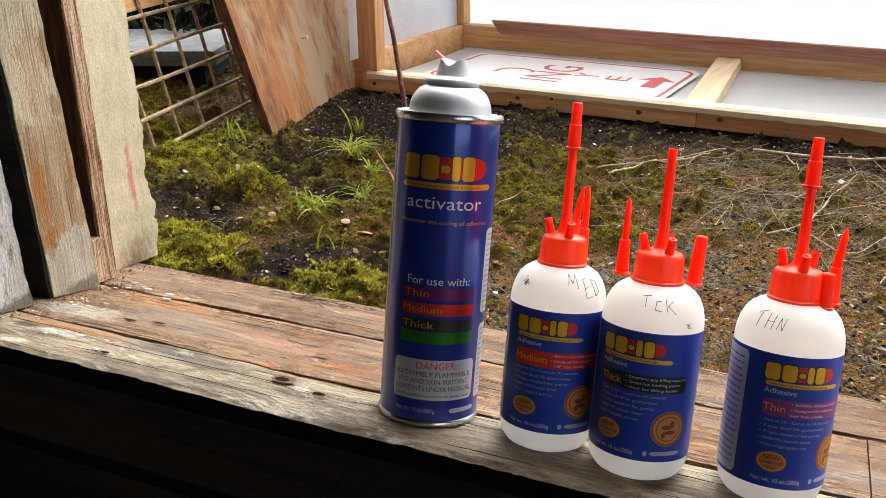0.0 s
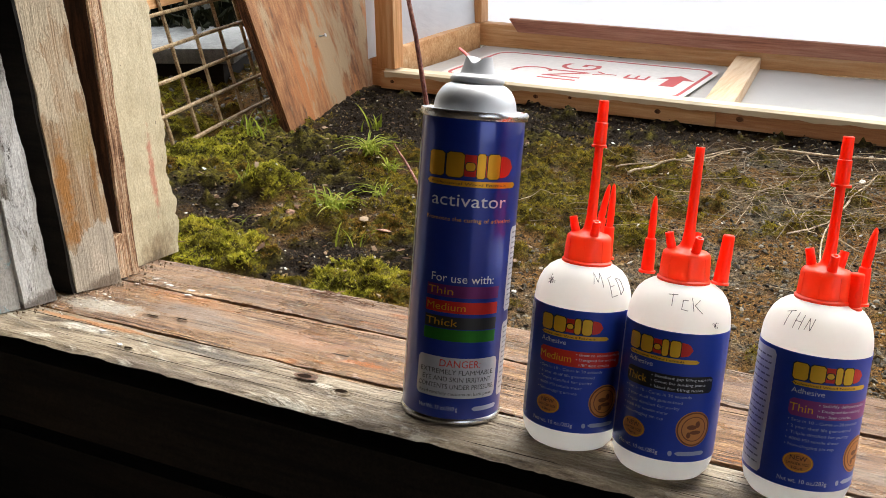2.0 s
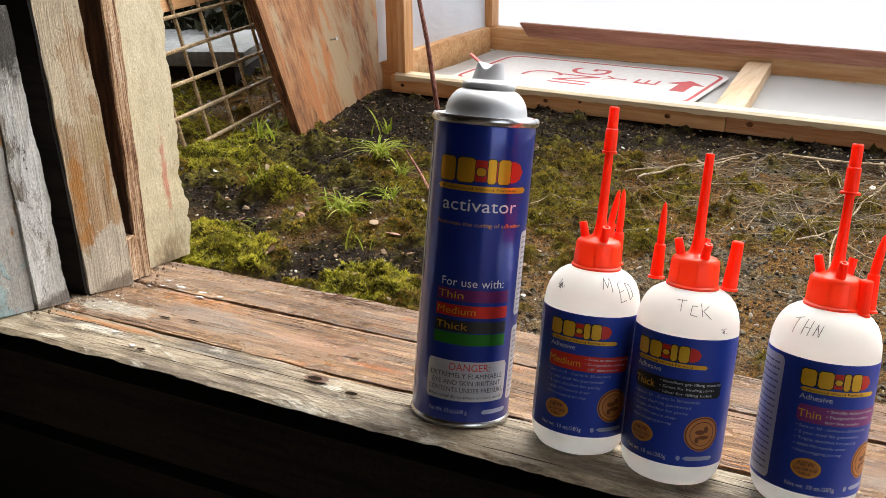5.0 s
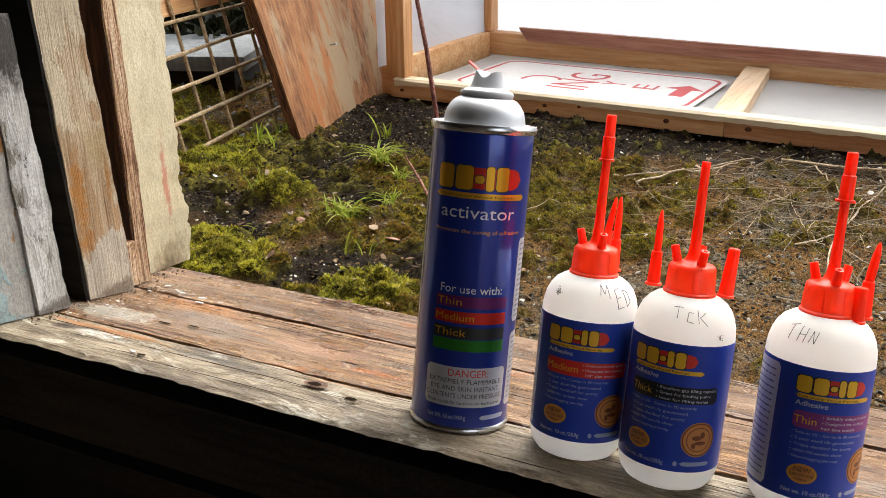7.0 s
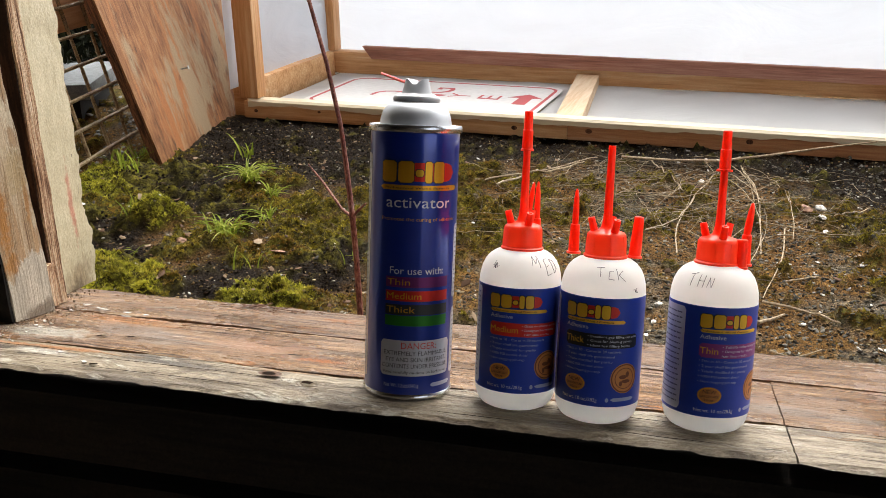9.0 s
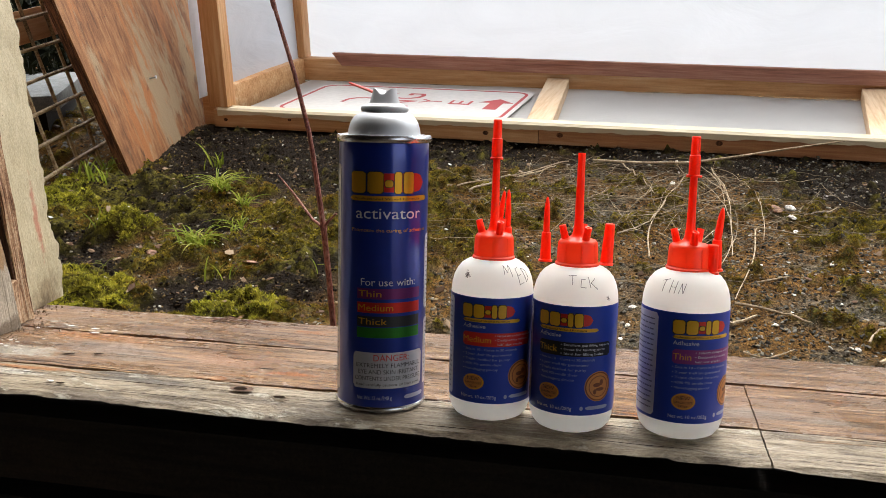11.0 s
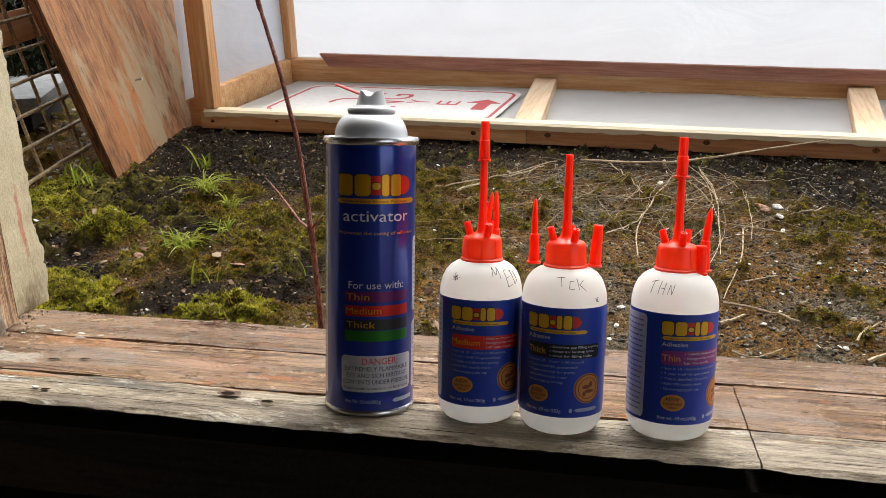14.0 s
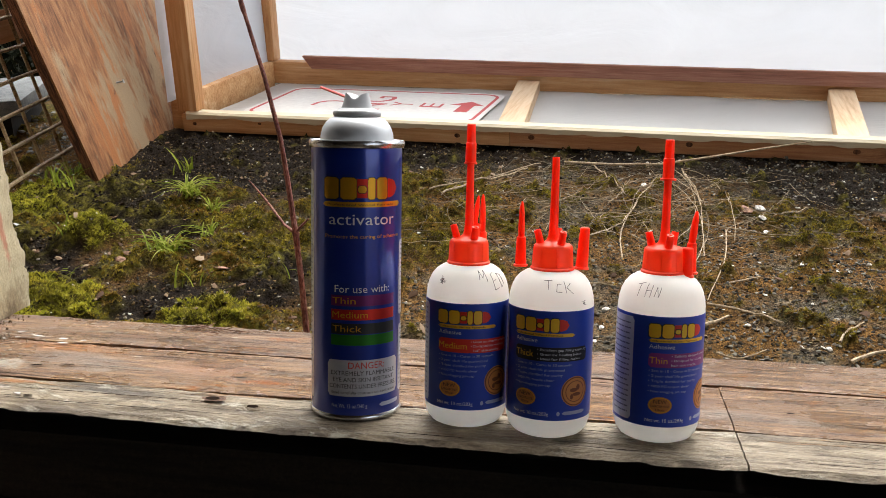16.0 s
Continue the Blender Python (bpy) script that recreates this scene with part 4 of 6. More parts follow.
def emblem(a0, a1, z0, z1, r, parent, yaw, yellow=M_YELLOW, red=M_REDPRINT):
    """The maker's mark as plain shapes: yellow blocks over a red lozenge, and a yellow band below."""
    w = a1 - a0
    h = z1 - z0
    bm = bmesh.new()
    wrap_patch(bm, a0 + w * 0.28, a1, z0 + h * 0.06, z1 - h * 0.06, r, 16, w * 0.16, 2)
    part("red_lozenge", bm, red, parent, smooth=False)
    for s, e, lo, hi in ((0.0, 0.2, 0.0, 1.0), (0.225, 0.42, 0.0, 1.0), (0.44, 0.54, 0.3, 0.62), (0.56, 0.65, 0.0, 1.0), (0.675, 0.82, 0.0, 1.0)):
        bn = bmesh.new()
        wrap_patch(bn, a0 + w * s - 0.8, a0 + w * e + 0.8, z0 + h * lo - 0.0004, z0 + h * hi + 0.0004, r + 0.00012, 6, 2.5, 3)
        dark = part("block_outline", bn, M_BLACKPRINT, parent, smooth=False)
        bm = bmesh.new()
        wrap_patch(bm, a0 + w * s, a0 + w * e, z0 + h * lo, z0 + h * hi, r + 0.00024, 6, 2.5, 3)
        part("yellow_block", bm, yellow, parent, smooth=False)


# ---- the can ----
CAN_R, CAN_YAW = 0.0325, 26.0
can = thing("aerosol_can", SILL @ pose(-0.0506, 0.0605, 0.0006, 0, 0, 0), "tall blue aerosol can with silver dome and nozzle on the sill", "aerosol can")
bm = bmesh.new()
lathe(bm, [(0, 0.0045), (0.026, 0.0042), (0.0295, 0.0015), (0.0318, 0.0), (0.0333, 0.0008), (0.0336, 0.0022), (0.0331, 0.0036), (0.0325, 0.0042)], 72)
part("bottom_rim", bm, M_TINEDGE, can, "rolled tin rim")
bm = bmesh.new()
lathe(bm, [(0.0325, 0.0042), (CAN_R, 0.02), (CAN_R, 0.06), (CAN_R, 0.12), (CAN_R, 0.18), (CAN_R, 0.1925), (0.0322, 0.194)], 96)
body = part("printed_body", bm, M_CANBLUE, can, "glossy blue printed wall")
bm = bmesh.new()
lathe(bm, [(0.0322, 0.1935), (0.0336, 0.1942), (0.0343, 0.1958), (0.0343, 0.1976), (0.0336, 0.199), (0.0322, 0.1992), (0.0312, 0.198), (0.029, 0.1975), (0.0265, 0.1985)], 72)
part("top_rim", bm, M_TINEDGE, can, "rolled tin rim")
bm = bmesh.new()
lathe(bm, [(0.0268, 0.198), (0.0262, 0.2), (0.0257, 0.2035), (0.0245, 0.2075), (0.0222, 0.2112), (0.0195, 0.2138), (0.0165, 0.2152), (0.0155, 0.2156)], 72)
part("dome", bm, M_SILVER, can, "satin silver dome")
bm = bmesh.new()
lathe(bm, [(0.0154, 0.215), (0.0166, 0.2155), (0.0172, 0.2168), (0.0172, 0.218), (0.0164, 0.2192), (0.0146, 0.2197), (0.0138, 0.2205), (0.0126, 0.2212), (0.0118, 0.2212)], 60)
part("collar", bm, M_GREYPLASTIC, can, "grey nozzle collar")
bm = bmesh.new()
rings = []
for i in range(15):
    t = i / 14
    z = 0.2208 + t * 0.0112
    r = 0.0116 - 0.0032 * t ** 0.7
    ring = []
    for k in range(40):
        a = k * 2 * math.pi / 40
        x, y = r * math.cos(a), r * math.sin(a) * (1 - 0.12 * t)
        dip = 0.0042 * t ** 3 * math.exp(-(x / 0.0042) ** 2) * (1.0 if y < 0.004 else 0.4)
        ring.append(bm.verts.new((x, y, z - dip)))
    rings.append(ring)
for a, b in zip(rings, rings[1:]):
    for k in range(40):
        bm.faces.new((a[k], a[(k + 1) % 40], b[(k + 1) % 40], b[k]))
last = rings[-1]
for s in (0.66, 0.33):
    nxt = []
    for v in last if s == 0.66 else last:
        x, y = v.co.x * (s if s == 0.66 else 0.5), v.co.y * (s if s == 0.66 else 0.5)
        dip = 0.0042 * math.exp(-(x / 0.0042) ** 2)
        nxt.append(bm.verts.new((x, y, 0.232 - dip)))
    for k in range(40):
        bm.faces.new((last[k], last[(k + 1) % 40], nxt[(k + 1) % 40], nxt[k]))
    last = nxt
bm.faces.new(last)
part("spray_nozzle", bm, M_GREYPLASTIC, can, "grey finger nozzle with scooped top")
inv = (SILL @ pose(-0.0506, 0.0605, 0.0006)).inverted()
tip = inv @ Vector((-0.116, 0.228, 0.1945))
bm = bmesh.new()
tube(bm, [(-0.003, 0.008, 0.2265), tuple(Vector((-0.003, 0.008, 0.2265)).lerp(tip, 0.5)), tuple(tip)], [0.0011] * 3, 10)
part("spray_straw", bm, M_STRAWRED, can, "thin red spray straw")
# print on the can, about its own front
R1, Y = CAN_R + 0.00012, CAN_YAW
emblem(Y - 53, Y + 48, 0.159, 0.174, R1, body, Y, M_CANYELLOW, M_CANRED)
bm = bmesh.new()
wrap_patch(bm, Y - 55, Y + 56, 0.1535, 0.1572, R1 + 0.00005, 30, 3, 3)
band = part("yellow_band", bm, M_CANYELLOW, body, smooth=False)
wrap_text("Professional Wood Formula", Y - 48, Y + 40, 0.1545, 0.0015, R1 + 0.0002, body, M_BLACKPRINT)
wrap_text("activator", Y - 46, Y + 42.5, 0.1412, 0.0078, R1, body, M_WHITEPRINT)
wrap_text("Promotes the curing of adhesives", Y - 52, Y + 54, 0.1318, 0.0025, R1, body, M_CANYELLOW)
wrap_text("For use with:", Y - 38, Y + 35, 0.0934, 0.0052, R1, body, M_WHITEPRINT)
for word, z, m, pr in (("Thin", 0.0838, M_CANPURPLE, M_CANYELLOW), ("Medium", 0.0737, M_CANRED, M_CANYELLOW), ("Thick", 0.0637, M_BLACKPRINT, M_CANYELLOW), ("Gel", 0.0555, M_CANGREEN, M_CANGREEN)):
    bm = bmesh.new()
    wrap_patch(bm, Y - 43, Y + 44, z, z + 0.0076, R1, 26)
    part("colour_bar", bm, m, body, smooth=False)
    if word != "Gel":
        wrap_text(word, Y - 41, Y - 41 + 7.5 * len(word), z + 0.0016, 0.0046, R1 + 0.00015, body, pr)
bm = bmesh.new()
wrap_patch(bm, Y - 48, Y + 52, 0.0182, 0.0448, R1, 40, 5, 3)
part("warning_panel", bm, M_CANPANEL, body, "pale grey warning panel", smooth=False)
R2 = R1 + 0.00015
wrap_text("DANGER:", Y - 20, Y + 27, 0.0386, 0.0047, R2, body, M_REDPRINT)
wrap_text("EXTREMELY FLAMMABLE.", Y - 43, Y + 47, 0.0338, 0.0031, R2, body, M_BLACKPRINT)
wrap_text("EYE AND SKIN IRRITANT.", Y - 40, Y + 45, 0.029, 0.0031, R2, body, M_BLACKPRINT)
wrap_text("CONTENTS UNDER PRESSURE.", Y - 45, Y + 49, 0.0242, 0.0031, R2, body, M_BLACKPRINT)
wrap_text("Read carefully cautions on back panel.", Y - 43, Y + 47, 0.0201, 0.002, R2, body, M_BLACKPRINT)
wrap_text("Net Wt. 12 oz./340 g", Y - 42, Y + 4, 0.0098, 0.0028, R1, body, M_SOFTPRINT)
bm = bmesh.new()
wrap_patch(bm, Y + 21, Y + 58, 0.0095, 0.0125, R1, 12, 2, 3)
part("maker_mark", bm, M_SOFTPRINT, body, "pale bar in place of the maker's mark", smooth=False)
for z0, z1 in ((0.0735, 0.1285), (0.0165, 0.0662)):
    bm = bmesh.new()
    wrap_patch(bm, Y + 58, Y + 130, z0, z1, R1, 24, 4, 3)
    part("text_panel", bm, M_CANPANEL, body, "pale grey text panel", smooth=False)
    for k in range(int((z1 - z0) / 0.0034) - 1):
        wrap_lines(Y + 62, Y + 126, z1 - 0.0042 - 0.0034 * k, 0.001, R2, body, M_FINEPRINT, k)
bm = bmesh.new()
wrap_patch(bm, Y - 125, Y - 79, 0.012, 0.178, R1, 16, 3, 3)
part("text_panel", bm, M_CANPANEL, body, "pale grey text panel", smooth=False)
for k in range(36):
    wrap_lines(Y - 121, Y - 83, 0.171 - 0.0043 * k, 0.001, R2, body, M_FINEPRINT, 40 + k)


# ---- the bottles ----
BR = 0.0287


def bottle(x, y, yaw, word, field, lines, mark, label, seed, low=0.0015):
    m = SILL @ pose(x, y, 0.0008) @ Matrix.Scale(1.029, 4) @ pose(0, 0, -0.0062)
    ob = thing("glue_bottle", m, label, "glue bottle", "adhesive bottles on the sill")
    bm = bmesh.new()
    prof = [(0, 0.0097), (0.0165, 0.0087), (0.0185, 0.0062), (0.0208, 0.0066), (0.0240, 0.0082), (0.0266, 0.0117), (0.0280, 0.0163), (0.0285, 0.0205)]
    prof += [(0.0285, 0.03), (0.0285, 0.06), (0.0285, 0.09), (0.0284, 0.096), (0.0279, 0.1005), (0.0266, 0.1055), (0.0246, 0.1098), (0.0218, 0.1132), (0.0182, 0.1156), (0.0148, 0.117), (0.0128, 0.1176), (0.0125, 0.121)]
    lathe(bm, prof, 72)
    part("bottle_body", bm, M_BOTTLE, ob, "milky white squeeze bottle")
    bm = bmesh.new()
    n = 120
    cols = []
    for i in range(n + 1):
        a = yaw - 168 + 286 * i / n
        cols.append([bm.verts.new(wrap(a, z, BR)) for z in (0.0225, 0.045, 0.07, 0.0955)])
    for p, q in zip(cols, cols[1:]):
        for k in range(3):
            bm.faces.new((p[k], q[k], q[k + 1], p[k + 1]))
    lab = part("label", bm, M_LABELBLUE, ob, "glossy blue paper label")
    r1, r2 = BR + 0.0001, BR + 0.00024
    bm = bmesh.new()
    wrap_patch(bm, yaw - 165, yaw - 74, 0.0245, 0.0935, r1, 30, 5, 3)
    part("text_panel", bm, M_GREYPRINT, lab, "pale grey text panel", smooth=False)
    for k in range(18):
        wrap_lines(yaw - 160, yaw - 79, 0.0885 - 0.0035 * k, 0.0009, r2, lab, M_FINEPRINT, seed * 50 + k)
    emblem(yaw - 53, yaw + 22, 0.0818, 0.0908, r1, lab, yaw)
    bm = bmesh.new()
    wrap_patch(bm, yaw - 53, yaw + 31, 0.0786, 0.081, r1 + 0.00005, 24, 3, 3)
    part("yellow_band", bm, M_YELLOW, lab, smooth=False)
    wrap_text("Professional Wood Formula", yaw - 52, yaw + 14, 0.0791, 0.0013, r2, lab, M_BLACKPRINT)
    wrap_text("Adhesive", yaw - 52, yaw - 19, 0.0745, 0.0028, r1, lab, M_WHITEPRINT)
    bm = bmesh.new()
    wrap_patch(bm, yaw - 52, yaw + 52, 0.0622, 0.0716, r1, 30, 3, 3)
    part("word_field", bm, field, lab, smooth=False)
    wide = {"Medium": 40, "Thick": 27, "Thin": 23}[word]
    wrap_text(word, yaw - 51, yaw - 51 + wide, 0.0648, 0.0042, r2, lab, M_YELLOW)
    for k, line in enumerate(lines):
        z = 0.0692 - 0.003 * k
        a0 = yaw - 51 + wide + (5 if not line.startswith("1/8") else 9)
        wrap_text(line, a0, min(a0 + 2.35 * len(line), yaw + 51), z, 0.0015, r2, lab, M_WHITEPRINT)
    for k, line in enumerate(("\u2022 Sets in 10 - Cures in 30 seconds", "\u2022 2 year shelf life guaranteed", "\u2022 Triple distilled for purity", "\u2022 4000 PSI tensile shear", "\u2022 Non-clogging pin-cap")):
        wrap_text(line, yaw - 51, yaw - 51 + 2.3 * len(line), 0.0592 - 0.0034 * k, 0.0016, r1, lab, M_SOFTPRINT)
    bm = bmesh.new()
    wrap_disc(bm, yaw - 34.5, 0.0372, 15.5, 0.0056, r1)
    part("oval_badge", bm, M_GOLD, lab, "copper oval badge", smooth=False)
    bm = bmesh.new()
    wrap_disc(bm, yaw - 34.5, 0.0372, 14.5, 0.0051, r1 + 0.00008, inner=0.93)
    part("badge_ring", bm, M_YELLOW, lab, smooth=False)
    wrap_text("NEW", yaw - 43, yaw - 26, 0.0383, 0.0025, r2, lab, M_BLACKPRINT)
    wrap_text("LARGER SIZE", yaw - 46, yaw - 23, 0.0358, 0.0014, r2, lab, M_BLACKPRINT)
    wrap_text("10oz", yaw - 40, yaw - 29, 0.0334, 0.0015, r2, lab, M_BLACKPRINT)
    bm = bmesh.new()
    wrap_disc(bm, yaw + 35, 0.0418, 21, 0.0102, r1)
    part("round_seal", bm, M_GOLD, lab, "round copper seal", smooth=False)
    bm = bmesh.new()
    wrap_disc(bm, yaw + 35, 0.0418, 20, 0.0097, r1 + 0.00008, inner=0.92)
    part("seal_ring", bm, M_SEAL, lab, smooth=False)
    bm = bmesh.new()
    wrap_disc(bm, yaw + 35, 0.0418, 15, 0.0072, r1 + 0.00008, inner=0.93)
    part("seal_ring", bm, M_SEAL, lab, smooth=False)
    bm = bmesh.new()
    for da, dz, ra, rz in ((-3, 0.001, 6, 0.0014), (4, 0.0026, 3, 0.002), (2, -0.002, 7, 0.0012), (-6, -0.0035, 2.5, 0.0018)):
        wrap_disc(bm, yaw + 35 + da, 0.0418 + dz, ra, rz, r2, 12)
    part("seal_relief", bm, M_SEAL, lab, smooth=False)
    wrap_text("Net wt. 10 oz./283g", yaw - 53, yaw - 2, 0.0258, 0.0023, r1, lab, M_WHITEPRINT)
    bm = bmesh.new()
    wrap_disc(bm, yaw + 11, 0.0272, 2.4, 0.0015, r1, 12)
    wrap_patch(bm, yaw + 16, yaw + 53, 0.0262, 0.0286, r1, 10, 2, 3)
    part("maker_mark", bm, M_SOFTPRINT, lab, "pale bar in place of the maker's mark", smooth=False)
    lab.location.z = -low
    return ob


def marker(ob, strokes, r_of, name="handwriting"):
    """Thin marker strokes on the shoulder; each stroke a list of (angle, height)."""
    for s in strokes:
        bm = bmesh.new()
        pts = []
        for (a0, z0), (a1, z1) in zip(s, s[1:]):
            for k in range(5):
                a, z = a0 + (a1 - a0) * k / 4, z0 + (z1 - z0) * k / 4
                pts.append(wrap(a, z, r_of(z)))
        tube(bm, pts, [0.00017] * len(pts), 5)
        part(name, bm, M_INK, ob)


SHOULDER = [(0.0285, 0.09), (0.0284, 0.096), (0.0279, 0.1005), (0.0266, 0.1055), (0.0246, 0.1098), (0.0218, 0.1132), (0.0182, 0.1156), (0.0148, 0.117)]


def shoulder(z):
    for (r0, z0), (r1, z1) in zip(SHOULDER, SHOULDER[1:]):
        if z0 <= z <= z1:
            return r0 + (r1 - r0) * (z - z0) / (z1 - z0)
    return 0.0285


def overcap(ob, x, y, z0, top, rb, rt, lean=(0, 0), flange=0.0048):
    bm = bmesh.new()
    h = top - z0
    lathe(bm, [(0, 0), (flange, 0), (flange, 0.0012), (rb, 0.0016), ((rb + rt) / 2, h * 0.5), (rt, h - 0.0006), (rt - 0.0005, h), (0, h)], 24, (x, y, z0), Euler((radians(lean[0]), radians(lean[1]), 0)).to_matrix().to_4x4())
    return part("overcap", bm, M_REDCAP, ob, "tapered red overcap")


def pin(ob, x, y, z0, top, r, lean=(0, 0)):
    bm = bmesh.new()
    h = top - z0
    lathe(bm, [(0, 0), (r, 0), (r * 1.05, h * 0.3), (r * 0.85, h * 0.7), (r * 0.5, h * 0.93), (r * 0.15, h)], 16, (x, y, z0), Euler((radians(lean[0]), radians(lean[1]), 0)).to_matrix().to_4x4())
    return part("pin_cap", bm, M_REDCAP, ob, "pointed red pin cap")


def cap(ob, spout_top, tip=None, turn=0.0, ring_r=0.0044):
    bm = bmesh.new()
    prof = [(0.0125, 0.1172), (0.0146, 0.1172), (0.0148, 0.1184), (0.0138, 0.1192), (0.0136, 0.125), (0.0132, 0.131), (0.0128, 0.1328), (0.0116, 0.134), (0.006, 0.1355), (0.0044, 0.137), (0.0036, 0.1395), (0.0030, 0.145), (0.0026, spout_top - 0.02), (0.0024, spout_top), (0.0013, spout_top), (0.0013, spout_top - 0.004), (0, spout_top - 0.004)]
    lathe(bm, prof, 48)
    c = part("screw_cap", bm, M_REDCAP, ob, "red screw cap with long spout")
    for k in range(8):
        a = radians(turn + 20 + 45 * k)
        bm = bmesh.new()
        tube(bm, [(0.01365 * math.cos(a), 0.01365 * math.sin(a), 0.1195), (0.0131 * math.cos(a), 0.0131 * math.sin(a), 0.1318)], [0.0003, 0.00025], 6)
        part("grip_rib", bm, M_REDCAP, c)
    for k in range(3):
        a = radians(turn + (0, 125, 240)[k])
        bm = bmesh.new()
        d = Vector((math.cos(a), math.sin(a), 0))
        base = d * 0.0083 + Vector((0, 0, 0.1338))
        ax = (Vector((0, 0, 1)) + d * 0.28).to_track_quat("Z", "Y").to_matrix().to_4x4()
        lathe(bm, [(0, -0.001), (0.0027, -0.001), (0.0025, 0.004), (0.0023, 0.0098), (0.0014, 0.0098), (0.0013, 0.007), (0, 0.007)], 18, base, ax)
        part("stub_tube", bm, M_REDCAP, c, "short hollow stub")
    if tip:
        z0, z1 = tip
        bm = bmesh.new()
        lathe(bm, [(0.0026, z0), (ring_r, z0), (ring_r, z0 + 0.0012), (0.0037, z0 + 0.0016), (0.0036, z0 + 0.014), (0.0031, z0 + 0.0145), (0.0029, z1 - 0.0006), (0.0024, z1), (0, z1)], 28)
        part("spout_tip", bm, M_REDCAP, ob, "red tip cap on the spout")
    return c


med = bottle(0.0331, 0.0549, 20.0, "Medium", M_REDPRINT, ("\u2022 Great on smooth surfaces", "\u2022 Designed for wicking", "1/8\" size cracks"), "MED", "white squeeze bottle of medium glue with red cap, marked MED", 1)
cap(med, 0.187, (0.185, 0.212), -58)
overcap(med, 0.006, 0.0225, 0.1165, 0.1365, 0.0036, 0.003)
pin(med, 0.006, 0.0225, 0.1365, 0.1628, 0.0021)
overcap(med, -0.001, 0.0245, 0.1165, 0.1355, 0.0036, 0.003)
pin(med, -0.001, 0.0245, 0.1355, 0.162, 0.0021, (0, 8))
marker(med, [[(27, 0.1095), (28, 0.115), (33, 0.1105), (38, 0.115), (40, 0.108)], [(57, 0.1135), (49, 0.1125), (51, 0.1025), (60, 0.1035)], [(50, 0.108), (57, 0.109)], [(63, 0.1125), (66, 0.1035), (73, 0.106), (71, 0.1115), (63, 0.1125)]], lambda z: shoulder(z) + 0.0001)


def smudge(ob, angle, height_at, spread, count):
    bm = bmesh.new()
    for k in range(count):
        z = height_at + random.gauss(0, 0.0005 * spread)
        wrap_disc(bm, angle + random.gauss(0, spread), z, random.uniform(0.25, 0.8), random.uniform(0.0001, 0.0004), shoulder(z) + 0.0002, 7)
    part("ink_smudge", bm, M_INK, ob, "grey smudge", smooth=False)


smudge(med, -33, 0.1078, 2.4, 70)

tck = bottle(0.0928, 0.0466, 6.5, "Thick", M_BLACKPRINT, ("\u2022 Excellent gap filling capacity", "\u2022 Great for binding joints", "\u2022 Ideal for filling holes"), "TCK", "white squeeze bottle of thick glue with red cap, marked TCK", 2)
cap(tck, 0.1915, None, -50)
overcap(tck, -0.0222, 0.008, 0.1168, 0.137, 0.0038, 0.0031)
pin(tck, -0.0222, 0.008, 0.137, 0.161, 0.0021)
overcap(tck, 0.019, 0.007, 0.1168, 0.1448, 0.0042, 0.0032, (0, 3))
marker(tck, [[(-9.0, 0.1128), (4.0, 0.1132)], [(-2.5, 0.1132), (-1.2, 0.1075)], [(18.3, 0.111), (11.8, 0.111), (10.5, 0.1065), (18.3, 0.106)], [(23.5, 0.1125), (24.8, 0.106)], [(33.9, 0.1115), (26.1, 0.109), (35.2, 0.105)]], lambda z: shoulder(z) + 0.0001)

thn = bottle(0.1676, 0.0543, 36.0, "Thin", M_PURPLE, ("\u2022 Solidify delayed action", "\u2022 Designed for wicking", "hair line cracks"), "THIN", "white squeeze bottle of thin glue with red cap, marked THIN", 3, 0.0026)
cap(thn, 0.1795, (0.178, 0.2045), -75, 0.0052)
overcap(thn, 0.0182, 0.009, 0.1155, 0.1365, 0.0038, 0.0031)
pin(thn, 0.0182, 0.009, 0.1365, 0.158, 0.0024, (0, 6))
overcap(thn, 0.0148, -0.0035, 0.1152, 0.1345, 0.004, 0.0036)
marker(thn, [[(-43, 0.1115), (-31, 0.113)], [(-37, 0.112), (-38, 0.1045)], [(-25, 0.1125), (-27, 0.1045)], [(-17, 0.112), (-20, 0.1045)], [(-26, 0.1085), (-19, 0.1085)], [(-14, 0.105), (-10, 0.111), (-8, 0.105), (-4, 0.111)]], lambda z: shoulder(z) + 0.0001)

smudge(tck, 52, 0.0985, 1.6, 26)

# ================= ground and what grows on it =================
MOUNDS = (  # x, y, radius, height
    (-0.65, 0.53, 0.09, 0.034), (-0.385, 0.505, 0.085, 0.036), (-0.98, 1.02, 0.14, 0.012), (-0.745, 0.84, 0.055, 0.04),
    (-0.56, 0.76, 0.09, 0.015), (-0.27, 0.47, 0.08, 0.025), (-0.84, 1.08, 0.08, 0.02), (-0.79, 1.42, 0.1, 0.008),
    (-0.9, 1.2, 0.08, -0.03), (-1.2, 1.05, 0.16, -0.05), (-1.14, 1.3, 0.15, -0.05), (-1.3, 1.3, 0.2, -0.04), (-0.735, 0.57, 0.06, 0.02), (-0.67, 1.10, 0.10, 0.025))
